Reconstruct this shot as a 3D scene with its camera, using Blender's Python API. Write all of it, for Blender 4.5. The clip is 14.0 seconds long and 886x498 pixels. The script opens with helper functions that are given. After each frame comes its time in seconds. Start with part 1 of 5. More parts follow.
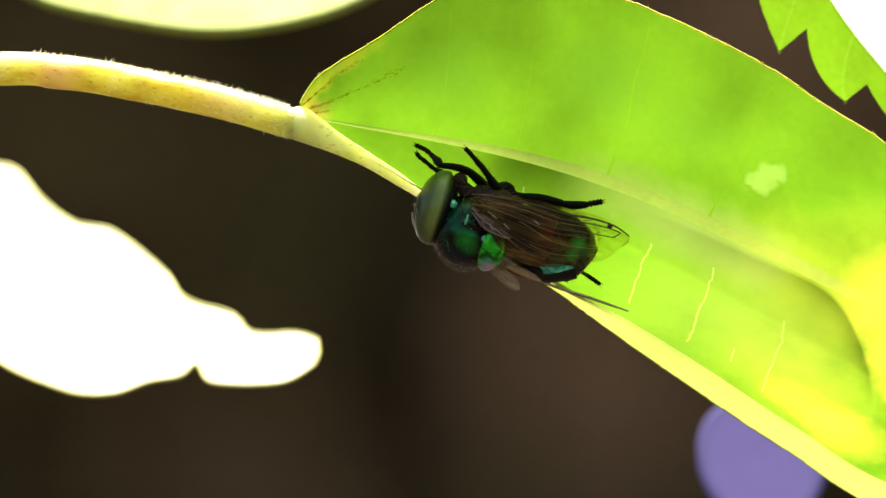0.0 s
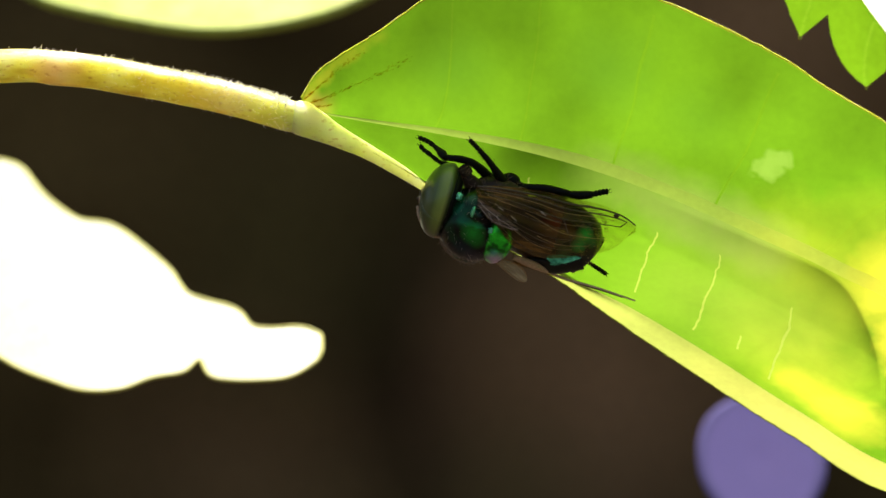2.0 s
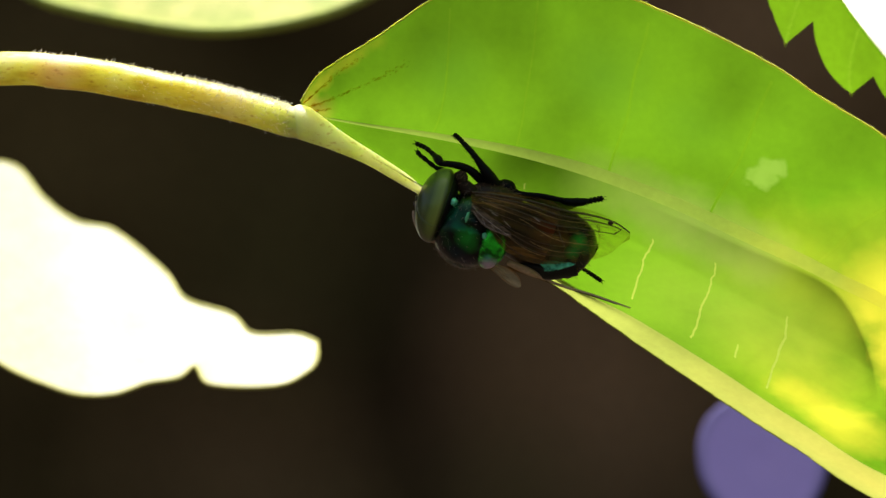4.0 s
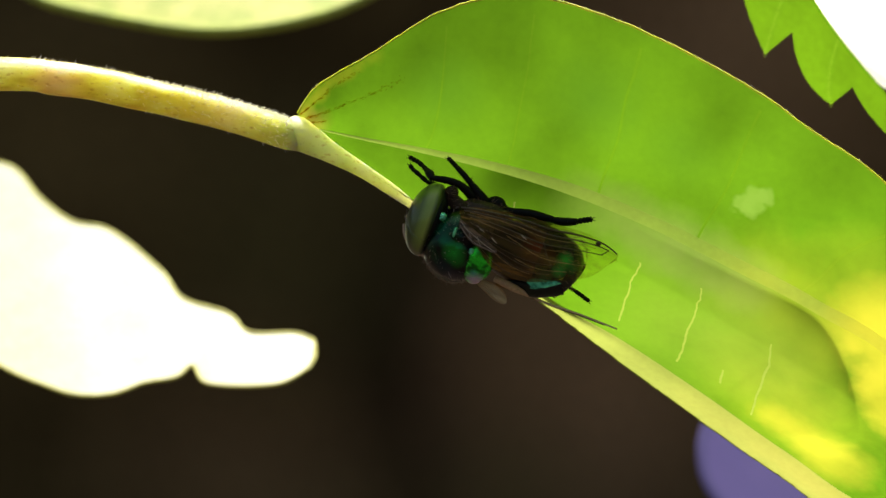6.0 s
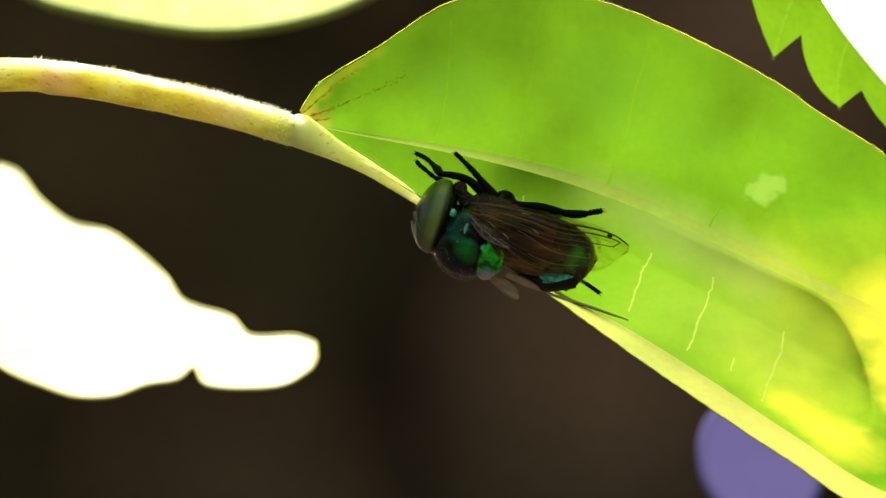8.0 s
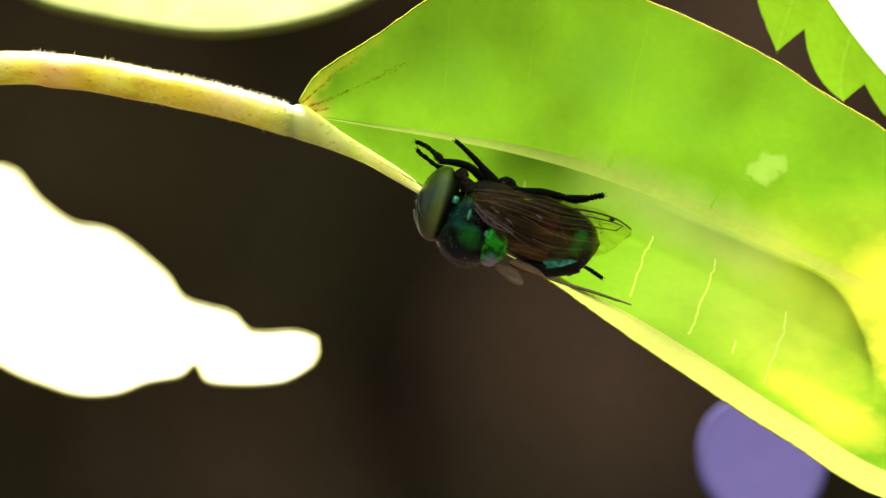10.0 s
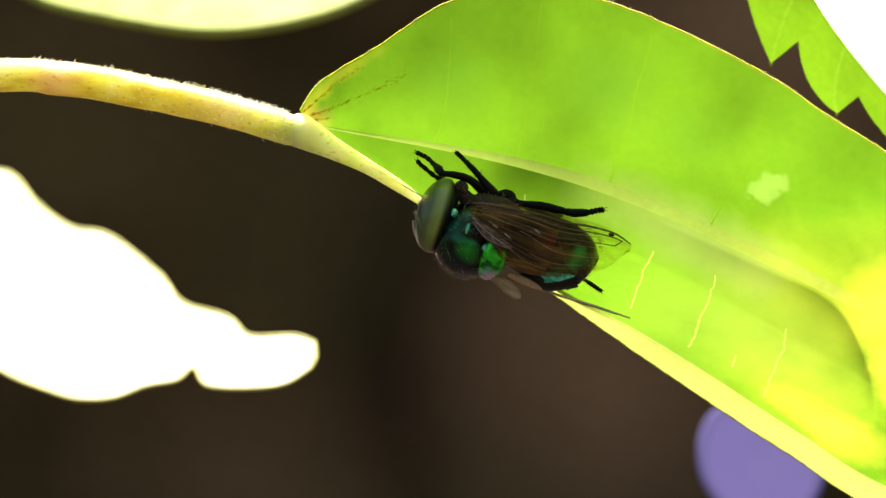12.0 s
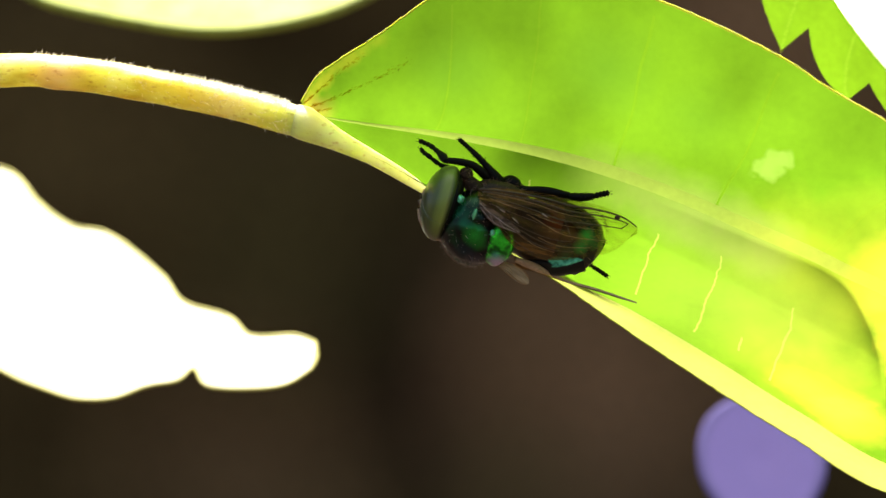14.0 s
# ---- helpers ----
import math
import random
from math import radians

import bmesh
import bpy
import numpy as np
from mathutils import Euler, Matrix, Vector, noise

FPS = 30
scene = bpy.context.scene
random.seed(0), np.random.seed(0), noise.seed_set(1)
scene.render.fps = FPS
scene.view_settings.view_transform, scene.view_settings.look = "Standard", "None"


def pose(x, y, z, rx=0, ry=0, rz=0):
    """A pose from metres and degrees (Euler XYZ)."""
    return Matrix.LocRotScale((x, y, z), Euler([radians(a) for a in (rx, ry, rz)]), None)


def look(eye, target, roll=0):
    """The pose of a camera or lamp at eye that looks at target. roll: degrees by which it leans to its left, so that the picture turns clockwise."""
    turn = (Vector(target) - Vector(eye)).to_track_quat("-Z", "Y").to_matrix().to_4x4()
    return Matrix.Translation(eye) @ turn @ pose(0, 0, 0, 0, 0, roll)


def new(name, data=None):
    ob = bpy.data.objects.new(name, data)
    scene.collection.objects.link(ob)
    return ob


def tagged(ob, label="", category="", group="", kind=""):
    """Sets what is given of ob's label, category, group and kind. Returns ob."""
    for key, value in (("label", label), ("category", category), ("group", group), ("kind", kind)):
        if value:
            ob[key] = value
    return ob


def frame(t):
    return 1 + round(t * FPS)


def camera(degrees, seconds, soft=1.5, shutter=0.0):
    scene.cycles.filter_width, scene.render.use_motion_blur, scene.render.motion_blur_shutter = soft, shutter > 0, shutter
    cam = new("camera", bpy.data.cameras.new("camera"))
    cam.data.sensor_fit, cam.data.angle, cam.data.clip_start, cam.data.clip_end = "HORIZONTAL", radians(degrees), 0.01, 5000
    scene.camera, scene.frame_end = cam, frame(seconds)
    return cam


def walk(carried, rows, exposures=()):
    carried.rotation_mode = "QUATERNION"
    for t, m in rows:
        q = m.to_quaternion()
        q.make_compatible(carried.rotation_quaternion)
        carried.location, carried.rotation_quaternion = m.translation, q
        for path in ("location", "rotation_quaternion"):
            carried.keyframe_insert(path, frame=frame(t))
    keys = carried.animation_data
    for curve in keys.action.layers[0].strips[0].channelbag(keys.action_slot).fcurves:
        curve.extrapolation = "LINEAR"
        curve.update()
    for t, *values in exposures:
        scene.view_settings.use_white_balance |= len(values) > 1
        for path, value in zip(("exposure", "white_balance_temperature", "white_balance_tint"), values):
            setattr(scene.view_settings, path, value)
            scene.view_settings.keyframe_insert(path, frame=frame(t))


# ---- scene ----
# A hover fly clings to the underside of a sunlit leaf. Lengths below are in millimetres
# from ORIGIN (x right, y away, z up) and are turned into metres by MM.
cam = camera(30.0, 14.0, soft=1.5)
MM = 0.001
ORIGIN = Vector((0.0, 0.0, 0.6))
EYE = (0.0, -0.0933, 0.6)
walk(cam, [(0.0, pose(*EYE, 90, 0, 0)), (14.0, pose(*EYE, 90, 0, 0))],
     exposures=[(0, 1.5, 6500, 15.0), (0.5, 1.45, 6500, 14.7), (1, 1.38, 6500, 14.3), (1.5, 1.3, 6500, 14.0), (2, 1.12, 6500, 13.7), (2.5, 0.95, 6500, 12.3), (3, 0.86, 6500, 11.0), (3.5, 0.8, 6500, 11.1), (6, 0.82, 6500, 11.6), (6.5, 0.9, 6500, 11.7), (7, 0.99, 6500, 11.8), (8, 1.1, 6500, 12.0), (10.5, 1.36, 6500, 17.0), (11.5, 1.45, 6500, 17.6), (13, 1.53, 6500, 18.4), (14, 1.54, 6500, 19.0)])
cam.data.dof.use_dof = True
cam.data.dof.focus_distance = 0.0945
cam.data.dof.aperture_fstop = 80.0

# ---- light ----
SUN_UP, SUN_TURN = 76.0, 8.0      # height and turn from straight behind the leaf, degrees
world = bpy.data.worlds.new("world")
scene.world = world
world.use_nodes = True
wn = world.node_tree.nodes
sky = wn.new("ShaderNodeTexSky")
sky.sky_type = "NISHITA"
sky.sun_disc = False
sky.sun_elevation = radians(SUN_UP)
sky.sun_rotation = radians(SUN_TURN)
sky.dust_density = 4.0
sky.air_density = 0.8
sky.ozone_density = 0.0
wn["Background"].inputs["Strength"].default_value = 0.07
world.node_tree.links.new(sky.outputs["Color"], wn["Background"].inputs["Color"])
sun_data = bpy.data.lights.new("sun", "SUN")
sun_data.energy = 5.0
sun_data.angle = radians(0.5)
sun_data.color = (1.0, 0.95, 0.86)
sun = new("sun", sun_data)
sun_dir = Vector((math.sin(radians(SUN_TURN)) * math.cos(radians(SUN_UP)),
                  math.cos(radians(SUN_TURN)) * math.cos(radians(SUN_UP)),
                  math.sin(radians(SUN_UP))))
sun.matrix_world = look(sun_dir * 20, (0, 0, 0))


# ---- materials ----
class Mat:
    """A small helper round a node tree."""

    def __init__(self, name):
        self.m = bpy.data.materials.new(name)
        self.m.use_nodes = True
        self.t = self.m.node_tree
        self.bsdf = self.t.nodes["Principled BSDF"]
        self.out = self.t.nodes["Material Output"]
        self.co = self.t.nodes.new("ShaderNodeTexCoord").outputs["Object"]

    def node(self, kind, **values):
        n = self.t.nodes.new(kind)
        for k, v in values.items():
            if k in n.inputs:
                n.inputs[k].default_value = v
        return n

    def link(self, a, b):
        self.t.links.new(a, b)

    def noise(self, per_mm, detail=4.0, rough=0.55, stretch=(1, 1, 1)):
        mp = self.t.nodes.new("ShaderNodeMapping")
        mp.inputs["Scale"].default_value = [s * per_mm * 1000 for s in stretch]
        self.link(self.co, mp.inputs["Vector"])
        n = self.node("ShaderNodeTexNoise", Scale=1.0, Detail=detail, Roughness=rough)
        self.link(mp.outputs["Vector"], n.inputs["Vector"])
        return n.outputs["Fac"]

    def ramp(self, fac, *stops):
        r = self.t.nodes.new("ShaderNodeValToRGB")
        el = r.color_ramp.elements
        while len(el) < len(stops):
            el.new(0.5)
        for e, (p, c) in zip(el, stops):
            e.position, e.color = p, (*c, 1) if len(c) == 3 else c
        self.link(fac, r.inputs["Fac"])
        return r.outputs["Color"]

    def mix(self, fac, a, b, blend="MIX"):
        n = self.t.nodes.new("ShaderNodeMix")
        n.data_type, n.blend_type = "RGBA", blend
        for sock, v in ((n.inputs[0], fac), (n.inputs[6], a), (n.inputs[7], b)):
            if isinstance(v, bpy.types.NodeSocket):
                self.link(v, sock)
            else:
                sock.default_value = v if isinstance(v, float) else (*v, 1)
        return n.outputs[2]

    def maths(self, op, a, b=0.0, c=0.0):
        n = self.t.nodes.new("ShaderNodeMath")
        n.operation = op
        for sock, v in zip(n.inputs, (a, b, c)):
            if isinstance(v, bpy.types.NodeSocket):
                self.link(v, sock)
            else:
                sock.default_value = v
        return n.outputs[0]

    def near(self, centre, radius, soft, wobble=None):
        """1 inside a ball (mm, object space), falling to 0 over soft mm; wobble roughens its outline."""
        n = self.t.nodes.new("ShaderNodeVectorMath")
        n.operation = "DISTANCE"
        self.link(self.co, n.inputs[0])
        n.inputs[1].default_value = [c * MM for c in centre]
        r = self.t.nodes.new("ShaderNodeMapRange")
        far = n.outputs["Value"]
        if wobble:
            far = self.maths("ADD", far, self.maths("MULTIPLY_ADD", wobble, 0.9 * MM, -0.45 * MM))
        self.link(far, r.inputs["Value"])
        for k, v in (("From Min", (radius - soft) * MM), ("From Max", (radius + soft) * MM), ("To Min", 1.0), ("To Max", 0.0)):
            r.inputs[k].default_value = v
        return r.outputs[0]

    def bump(self, height, depth_mm, strength=1.0, target=None):
        b = self.t.nodes.new("ShaderNodeBump")
        b.inputs["Strength"].default_value = strength
        b.inputs["Distance"].default_value = depth_mm * MM
        self.link(height, b.inputs["Height"])
        self.link(b.outputs["Normal"], (target or self.bsdf).inputs["Normal"])
        return b.outputs["Normal"]

    def colour(self, c):
        if isinstance(c, bpy.types.NodeSocket):
            self.link(c, self.bsdf.inputs["Base Color"])
        else:
            self.bsdf.inputs["Base Color"].default_value = (*c, 1)

    def set(self, **values):
        for k, v in values.items():
            self.bsdf.inputs[k.replace("_", " ")].default_value = v
        return self


def plain(name, c, rough=0.5, metal=0.0, grain=0.0, per_mm=8.0, **more):
    m = Mat(name)
    dark = tuple(x * (1 - grain) for x in c)
    n = m.noise(per_mm)
    m.colour(m.ramp(n, (0.3, dark), (0.7, c)))
    m.set(Roughness=rough, Metallic=metal, **more)
    m.bump(n, 0.01, 0.4)
    return m.m


def leaf_material(name, reflect, passing, rough=0.45, share=0.6, mottle=0.35, yellow=None, passing_yellow=(0.58, 0.545, 0.035), blotches=(), gloss=0.5):
    """Green leaf tissue: part reflects, part lets light through."""
    m = Mat(name)
    coarse, fine, rough_edge = m.noise(0.16, 3.0), m.noise(2.2, 5.0), m.noise(0.9, 2.0)
    dim = tuple(x * (1 - mottle) for x in passing)
    trans = m.ramp(coarse, (0.33, dim), (0.62, passing))
    trans = m.mix(0.18, trans, m.ramp(fine, (0.3, tuple(x * 0.6 for x in passing)), (0.7, passing)))
    for centre, radius, soft, amount in yellow or ():
        f = m.near(centre, radius, soft, rough_edge)
        f = m.maths("MULTIPLY", f, m.maths("MULTIPLY_ADD", coarse, 0.8, amount - 0.4))
        trans = m.mix(f, trans, passing_yellow)
    base = m.ramp(fine, (0.3, tuple(x * 0.7 for x in reflect)), (0.75, reflect))
    base = m.mix(mottle, base, m.ramp(coarse, (0.4, (0.55, 0.75, 0.35)), (0.6, (1, 1, 1))), "MULTIPLY")
    for centre, radius, soft, amount, tint in blotches:
        f = m.maths("MULTIPLY", m.near(centre, radius, soft, rough_edge), m.maths("MULTIPLY_ADD", coarse, 0.4, amount - 0.2))
        trans = m.mix(f, trans, tint)
    m.colour(base)
    m.set(Roughness=rough, Specular_IOR_Level=gloss)
    tr = m.node("ShaderNodeBsdfTranslucent")
    m.link(trans, tr.inputs["Color"])
    mx = m.node("ShaderNodeMixShader", Fac=share)
    m.link(m.bsdf.outputs[0], mx.inputs[1])
    m.link(tr.outputs[0], mx.inputs[2])
    m.link(mx.outputs[0], m.out.inputs["Surface"])
    m.bump(fine, 0.05, 0.5)
    return m.m


# Greyish haze beside the midrib, painted into the leaf colour.
HAZE_TINT = (0.235, 0.305, 0.065)
# The first tint paints soft spots of shade onto the blade's upper half.
SHADE_SPOT, RUSTY, BLEACHED = (0.102, 0.262, 0.014), (0.40, 0.29, 0.045), (0.205, 0.37, 0.040)
YELLOWING = [((30.0, 5, -14.0), 4.0, 3.5, 0.3), ((33.0, 0, -9.0), 4.0, 3.0, 0.3), ((32.0, 0.8, -11.2), 0.5, 0.35, 0.8), ((33.4, 1.6, -13.0), 1.0, 0.4, 0.8), ((35.0, 1, -8.6), 4.3, 1.0, 0.8), ((36.9, 2, -13.0), 4.2, 0.6, 0.8), ((28.7, 7, -15.3), 1.2, 0.8, 0.38), ((30.0, 7, -15.9), 1.6, 0.9, 0.42),
             ((31.4, 7, -16.9), 1.8, 0.9, 0.48), ((32.8, 8, -18.3), 2.2, 0.9, 0.55), ((27, 1, -7.0), 2.5, 2.0, 0.2)]
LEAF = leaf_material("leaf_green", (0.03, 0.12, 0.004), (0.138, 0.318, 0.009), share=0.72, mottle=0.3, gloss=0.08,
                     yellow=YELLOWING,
                     blotches=[((8.3, -2.2, 2.1), 1.5, 1.5, 0.55, SHADE_SPOT), ((16.6, -2.6, 1.9), 1.7, 1.6, 0.55, SHADE_SPOT), ((21.5, -3, -1.0), 1.3, 1.4, 0.35, SHADE_SPOT), *[((0.05 + 0.42 * k, -0.2 - 0.135 * k, 0.82 + 0.46 * k - 0.0145 * k * k), 0.16, 0.40, 0.95 - 0.05 * k, (0.36, 0.39, 0.02)) for k in range(11)], ((23.0, 3, -11.5), 4.0, 3.5, 0.35, (0.26, 0.34, 0.040)), ((28.0, 2, -13.0), 3.0, 3.0, 0.3, (0.28, 0.34, 0.045)), ((0.5, -0.15, 0.40), 0.35, 0.6, 0.8, RUSTY), ((1.1, -0.25, 0.25), 0.3, 0.7, 0.6, RUSTY),
                               ((16.3, -0.5, -4.0), 1.2, 1.3, 0.45, HAZE_TINT), ((18.6, -0.5, -4.9), 1.3, 1.3, 0.6, HAZE_TINT), ((20.9, -0.5, -6.0), 1.4, 1.4, 0.8, HAZE_TINT), ((23.2, -0.5, -7.1), 1.4, 1.4, 0.8, HAZE_TINT), ((25.6, -0.5, -8.3), 1.3, 1.4, 0.75, HAZE_TINT), ((24.10, -2.5, -4.80), 0.46, 0.10, 0.8, BLEACHED), ((24.55, -2.5, -4.85), 0.46, 0.10, 0.8, BLEACHED), ((24.60, -2.5, -4.26), 0.64, 0.10, 0.8, BLEACHED), ((25.23, -2.5, -4.10), 0.64, 0.10, 0.8, BLEACHED), ((25.10, -2.5, -3.60), 0.64, 0.10, 0.8, BLEACHED), ((25.67, -2.5, -3.48), 0.64, 0.10, 0.8, BLEACHED), ((25.73, -2.5, -3.05), 0.64, 0.10, 0.8, BLEACHED), ((26.29, -2.5, -2.92), 0.64, 0.10, 0.8, BLEACHED)])
LEAF_EDGE = leaf_material("leaf_edge", (0.26, 0.30, 0.045), (0.41, 0.48, 0.085), share=0.62, mottle=0.25, passing_yellow=(0.57, 0.50, 0.095),
                          yellow=[((24.0 + 2.6 * k, 8.5 + 0.6 * k, -15.6 - 1.75 * k), 1.5, 1.6, 0.25 + 0.12 * k) for k in range(5)],
                          blotches=[((0.6 + 1.3 * k, 1.0, -1.1 - 0.75 * k), 0.9, 0.6, 0.8 - 0.08 * k, (0.52, 0.60, 0.19)) for k in range(6)])
MIDRIB_TISSUE = leaf_material("midrib_tissue", (0.18, 0.25, 0.08), (0.255, 0.39, 0.045), share=0.6, mottle=0.2, yellow=YELLOWING)
VEIN_TISSUE = leaf_material("vein_tissue", (0.05, 0.14, 0.01), (0.147, 0.330, 0.007), share=0.70, mottle=0.3, yellow=YELLOWING)
RIM_TISSUE = leaf_material("rim_tissue", (0.20, 0.18, 0.03), (0.34, 0.33, 0.025), share=0.66, mottle=0.3)
PALE = leaf_material("leaf_bleached", (0.28, 0.36, 0.13), (0.34, 0.46, 0.055), share=0.62, mottle=0.2)
TOOTHED = leaf_material("toothed_green", (0.08, 0.18, 0.02), (0.215, 0.46, 0.009), share=0.62, mottle=0.4)
TOOTHED_VEIN = leaf_material("toothed_vein", (0.12, 0.23, 0.04), (0.235, 0.475, 0.015), share=0.62, mottle=0.2)
# Violet tints of a blurred far highlight, built below as a flower shape.
HIGHLIGHT_VIOLET = leaf_material("highlight_violet", (0.25, 0.215, 0.52), (0.25, 0.215, 0.52), rough=0.8, share=0.4, mottle=0.0, gloss=0.1, blotches=[((4, -2, 2), 7, 9, 0.6, (0.40, 0.29, 0.50))])
HIGHLIGHT_RING = leaf_material("highlight_ring", (0.20, 0.18, 0.42), (0.20, 0.18, 0.42), rough=0.8, share=0.4, mottle=0.0, gloss=0.1)
HIGHLIGHT_PALE = leaf_material("highlight_pale", (0.50, 0.38, 0.60), (0.50, 0.38, 0.60), rough=0.7, share=0.4, mottle=0.0)
GLOSSY_LEAF = leaf_material("leaf_glossy", (0.60, 0.62, 0.42), (0.40, 0.55, 0.04), rough=0.38, share=0.12, mottle=0.2)
PALE_LEAF = leaf_material("leaf_pale", (0.80, 0.79, 0.18), (0.80, 0.85, 0.14), rough=0.6, share=0.08, mottle=0.7)


def vein_material():
    """Watery vein tissue through which the blade shines."""
    m = Mat("leaf_vein")
    n = m.noise(3.0)
    m.colour(m.ramp(n, (0.3, (0.30, 0.38, 0.12)), (0.7, (0.42, 0.50, 0.2))))
    m.set(Roughness=0.4)
    clear = m.node("ShaderNodeBsdfTransparent", Color=(0.97, 0.98, 0.9, 1))
    mx = m.node("ShaderNodeMixShader", Fac=0.88)
    m.link(m.bsdf.outputs[0], mx.inputs[1])
    m.link(clear.outputs[0], mx.inputs[2])
    m.link(mx.outputs[0], m.out.inputs["Surface"])
    return m.m


VEIN = vein_material()
GREEN_EDGE = plain("green_edge", (0.36, 0.46, 0.05), 0.7, grain=0.4, per_mm=0.3)
# Yellow-green bars in this colour stand in for glow round the sunlit leaf.
GLOW_FRINGE = plain("glow_fringe", (0.66, 0.64, 0.12), 0.5, grain=0.2)


def stalk_material():
    m = Mat("stalk_skin")
    n, f = m.noise(0.35, 3.0, stretch=(1, 2, 2)), m.noise(5.0, 5.0, stretch=(0.5, 1, 1))
    base = m.ramp(n, (0.34, (0.69, 0.62, 0.04)), (0.50, (0.84, 0.81, 0.15)), (0.66, (0.92, 0.92, 0.44)))
    speck = m.ramp(f, (0.29, (0.52, 0.33, 0.12)), (0.40, (1, 1, 1)))
    g = m.noise(1.3, 4.0, 0.65, (0.5, 1, 1))
    base = m.mix(0.2, base, m.ramp(g, (0.34, (0.62, 0.48, 0.22)), (0.50, (1, 1, 1)), (0.66, (1.05, 1.06, 1.3))), "MULTIPLY")
    base = m.mix(m.maths("MULTIPLY", m.near((3.4, -0.4, 0.0), 1.0, 0.9, n), 0.75), base, (0.80, 0.52, 0.42))
    base = m.mix(m.maths("MULTIPLY", m.near((11.0, -0.9, -2.2), 1.3, 1.0, n), 0.6), base, (0.76, 0.66, 0.06))
    base = m.mix(m.maths("MULTIPLY", m.near((13.5, -0.7, -1.3), 1.6, 1.2, n), 0.45), base, (0.74, 0.62, 0.52))
    base = m.mix(m.maths("MULTIPLY", m.near((20.0, 0, -4.2), 4.8, 2.4), 0.9), base, (0.70, 0.86, 0.24))
    m.colour(m.mix(0.6, base, speck, "MULTIPLY"))
    m.set(Roughness=0.45, Subsurface_Weight=1.0, Subsurface_Scale=0.0028)
    m.bsdf.inputs["Subsurface Radius"].default_value = (0.9, 0.82, 0.30)
    m.bump(f, 0.05, 0.6)
    return m.m


STALK = stalk_material()


def rib_material():
    """Pale watery tissue with rusty specks at the foot of the leaf."""
    m = Mat("base_rib_skin")
    n, f = m.noise(0.5, 3.0), m.noise(4.0, 5.0, stretch=(0.6, 1, 1))
    base = m.ramp(n, (0.35, (0.68, 0.79, 0.30)), (0.65, (0.82, 0.88, 0.46)))
    base = m.mix(m.maths("MULTIPLY", m.near((0.2, -0.5, -0.3), 0.5, 0.8, n), 0.5), base, (0.84, 0.62, 0.20))
    base = m.mix(m.near((-0.6, 0, -0.4), 0.6, 0.9), base, (0.70, 0.86, 0.24))
    m.colour(m.mix(0.5, base, m.ramp(f, (0.30, (0.55, 0.32, 0.14)), (0.42, (1, 1, 1))), "MULTIPLY"))
    m.set(Roughness=0.5, Subsurface_Weight=1.0, Subsurface_Scale=0.0030)
    m.bsdf.inputs["Subsurface Radius"].default_value = (0.8, 0.85, 0.42)
    m.bump(f, 0.04, 0.5)
    return m.m


RIB = rib_material()
RIM = plain("leaf_rim", (0.55, 0.60, 0.10), 0.6, grain=0.4, per_mm=1.5, Subsurface_Weight=1.0, Subsurface_Scale=0.0003, Subsurface_Radius=(0.8, 1.0, 0.2))
HIGHLIGHT_STEM = plain("green_stem", (0.08, 0.14, 0.03), 0.7, grain=0.4, per_mm=0.5)
BARK = plain("bark", (0.16, 0.10, 0.06), 0.9, grain=0.6, per_mm=0.5)
FLECK = Mat("rusty_fleck")
FLECK.link(FLECK.node("ShaderNodeBsdfTransparent", Color=(0.92, 0.83, 0.58, 1)).outputs[0], FLECK.out.inputs["Surface"])
FLECK = FLECK.m
HAIR = plain("pale_hair", (0.92, 0.88, 0.74), 0.5)


def shell_material(name, dark, green, blue, metal=0.9, rough=0.18, amount=0.5, grain=0.8, patch=None):
    """Metallic insect shell: black to green, with bluish patches and fine pits."""
    m = Mat(name)
    n, f = m.noise(grain, 3.0), m.noise(14.0, 3.0)
    c = m.ramp(n, (0.48 - 0.16 * amount, dark), (0.72 - 0.12 * amount, green), (0.86, blue))
    for centre, radius, soft, tint in patch or ():
        c = m.mix(m.near(centre, radius, soft), c, tint)
    m.colour(c)
    m.set(Metallic=metal, Roughness=rough, Coat_Weight=0.04, Coat_Roughness=0.1)
    m.bump(f, 0.03, 0.45)
    return m.m


SHELL = shell_material("thorax_shell", (0.006, 0.007, 0.008), (0.008, 0.080, 0.024), (0.016, 0.14, 0.045), rough=0.16, metal=0.75, amount=0.15, grain=0.7,
                       patch=[((1.35, -1.35, 0.75), 0.30, 0.35, (0.015, 0.26, 0.10)), ((0.75, -1.05, 1.55), 0.22, 0.30, (0.010, 0.16, 0.05)), ((0.05, -0.75, 1.98), 0.38, 0.42, (0.016, 0.44, 0.05)),
                              ((-0.25, -0.35, 2.02), 0.22, 0.35, (0.015, 0.24, 0.03)), ((0.35, 0.35, 2.05), 0.35, 0.45, (0.012, 0.035, 0.05)), ((-0.35, 0.75, 1.9), 0.30, 0.40, (0.05, 0.05, 0.08))])
DARK_BROWN = plain("dark_brown_shell", (0.060, 0.030, 0.014), 0.55, grain=0.8, per_mm=3.0, Specular_IOR_Level=0.3)
BROWN_SKIN = plain("brown_skin", (0.045, 0.027, 0.011), 0.7, grain=0.6, per_mm=4.0, Specular_IOR_Level=0.15)
# Bright green of the small knobs that stand in for glints.
GLINT = plain("glint_green", (0.22, 1.0, 0.52), 0.08, 0.6, grain=0.2)
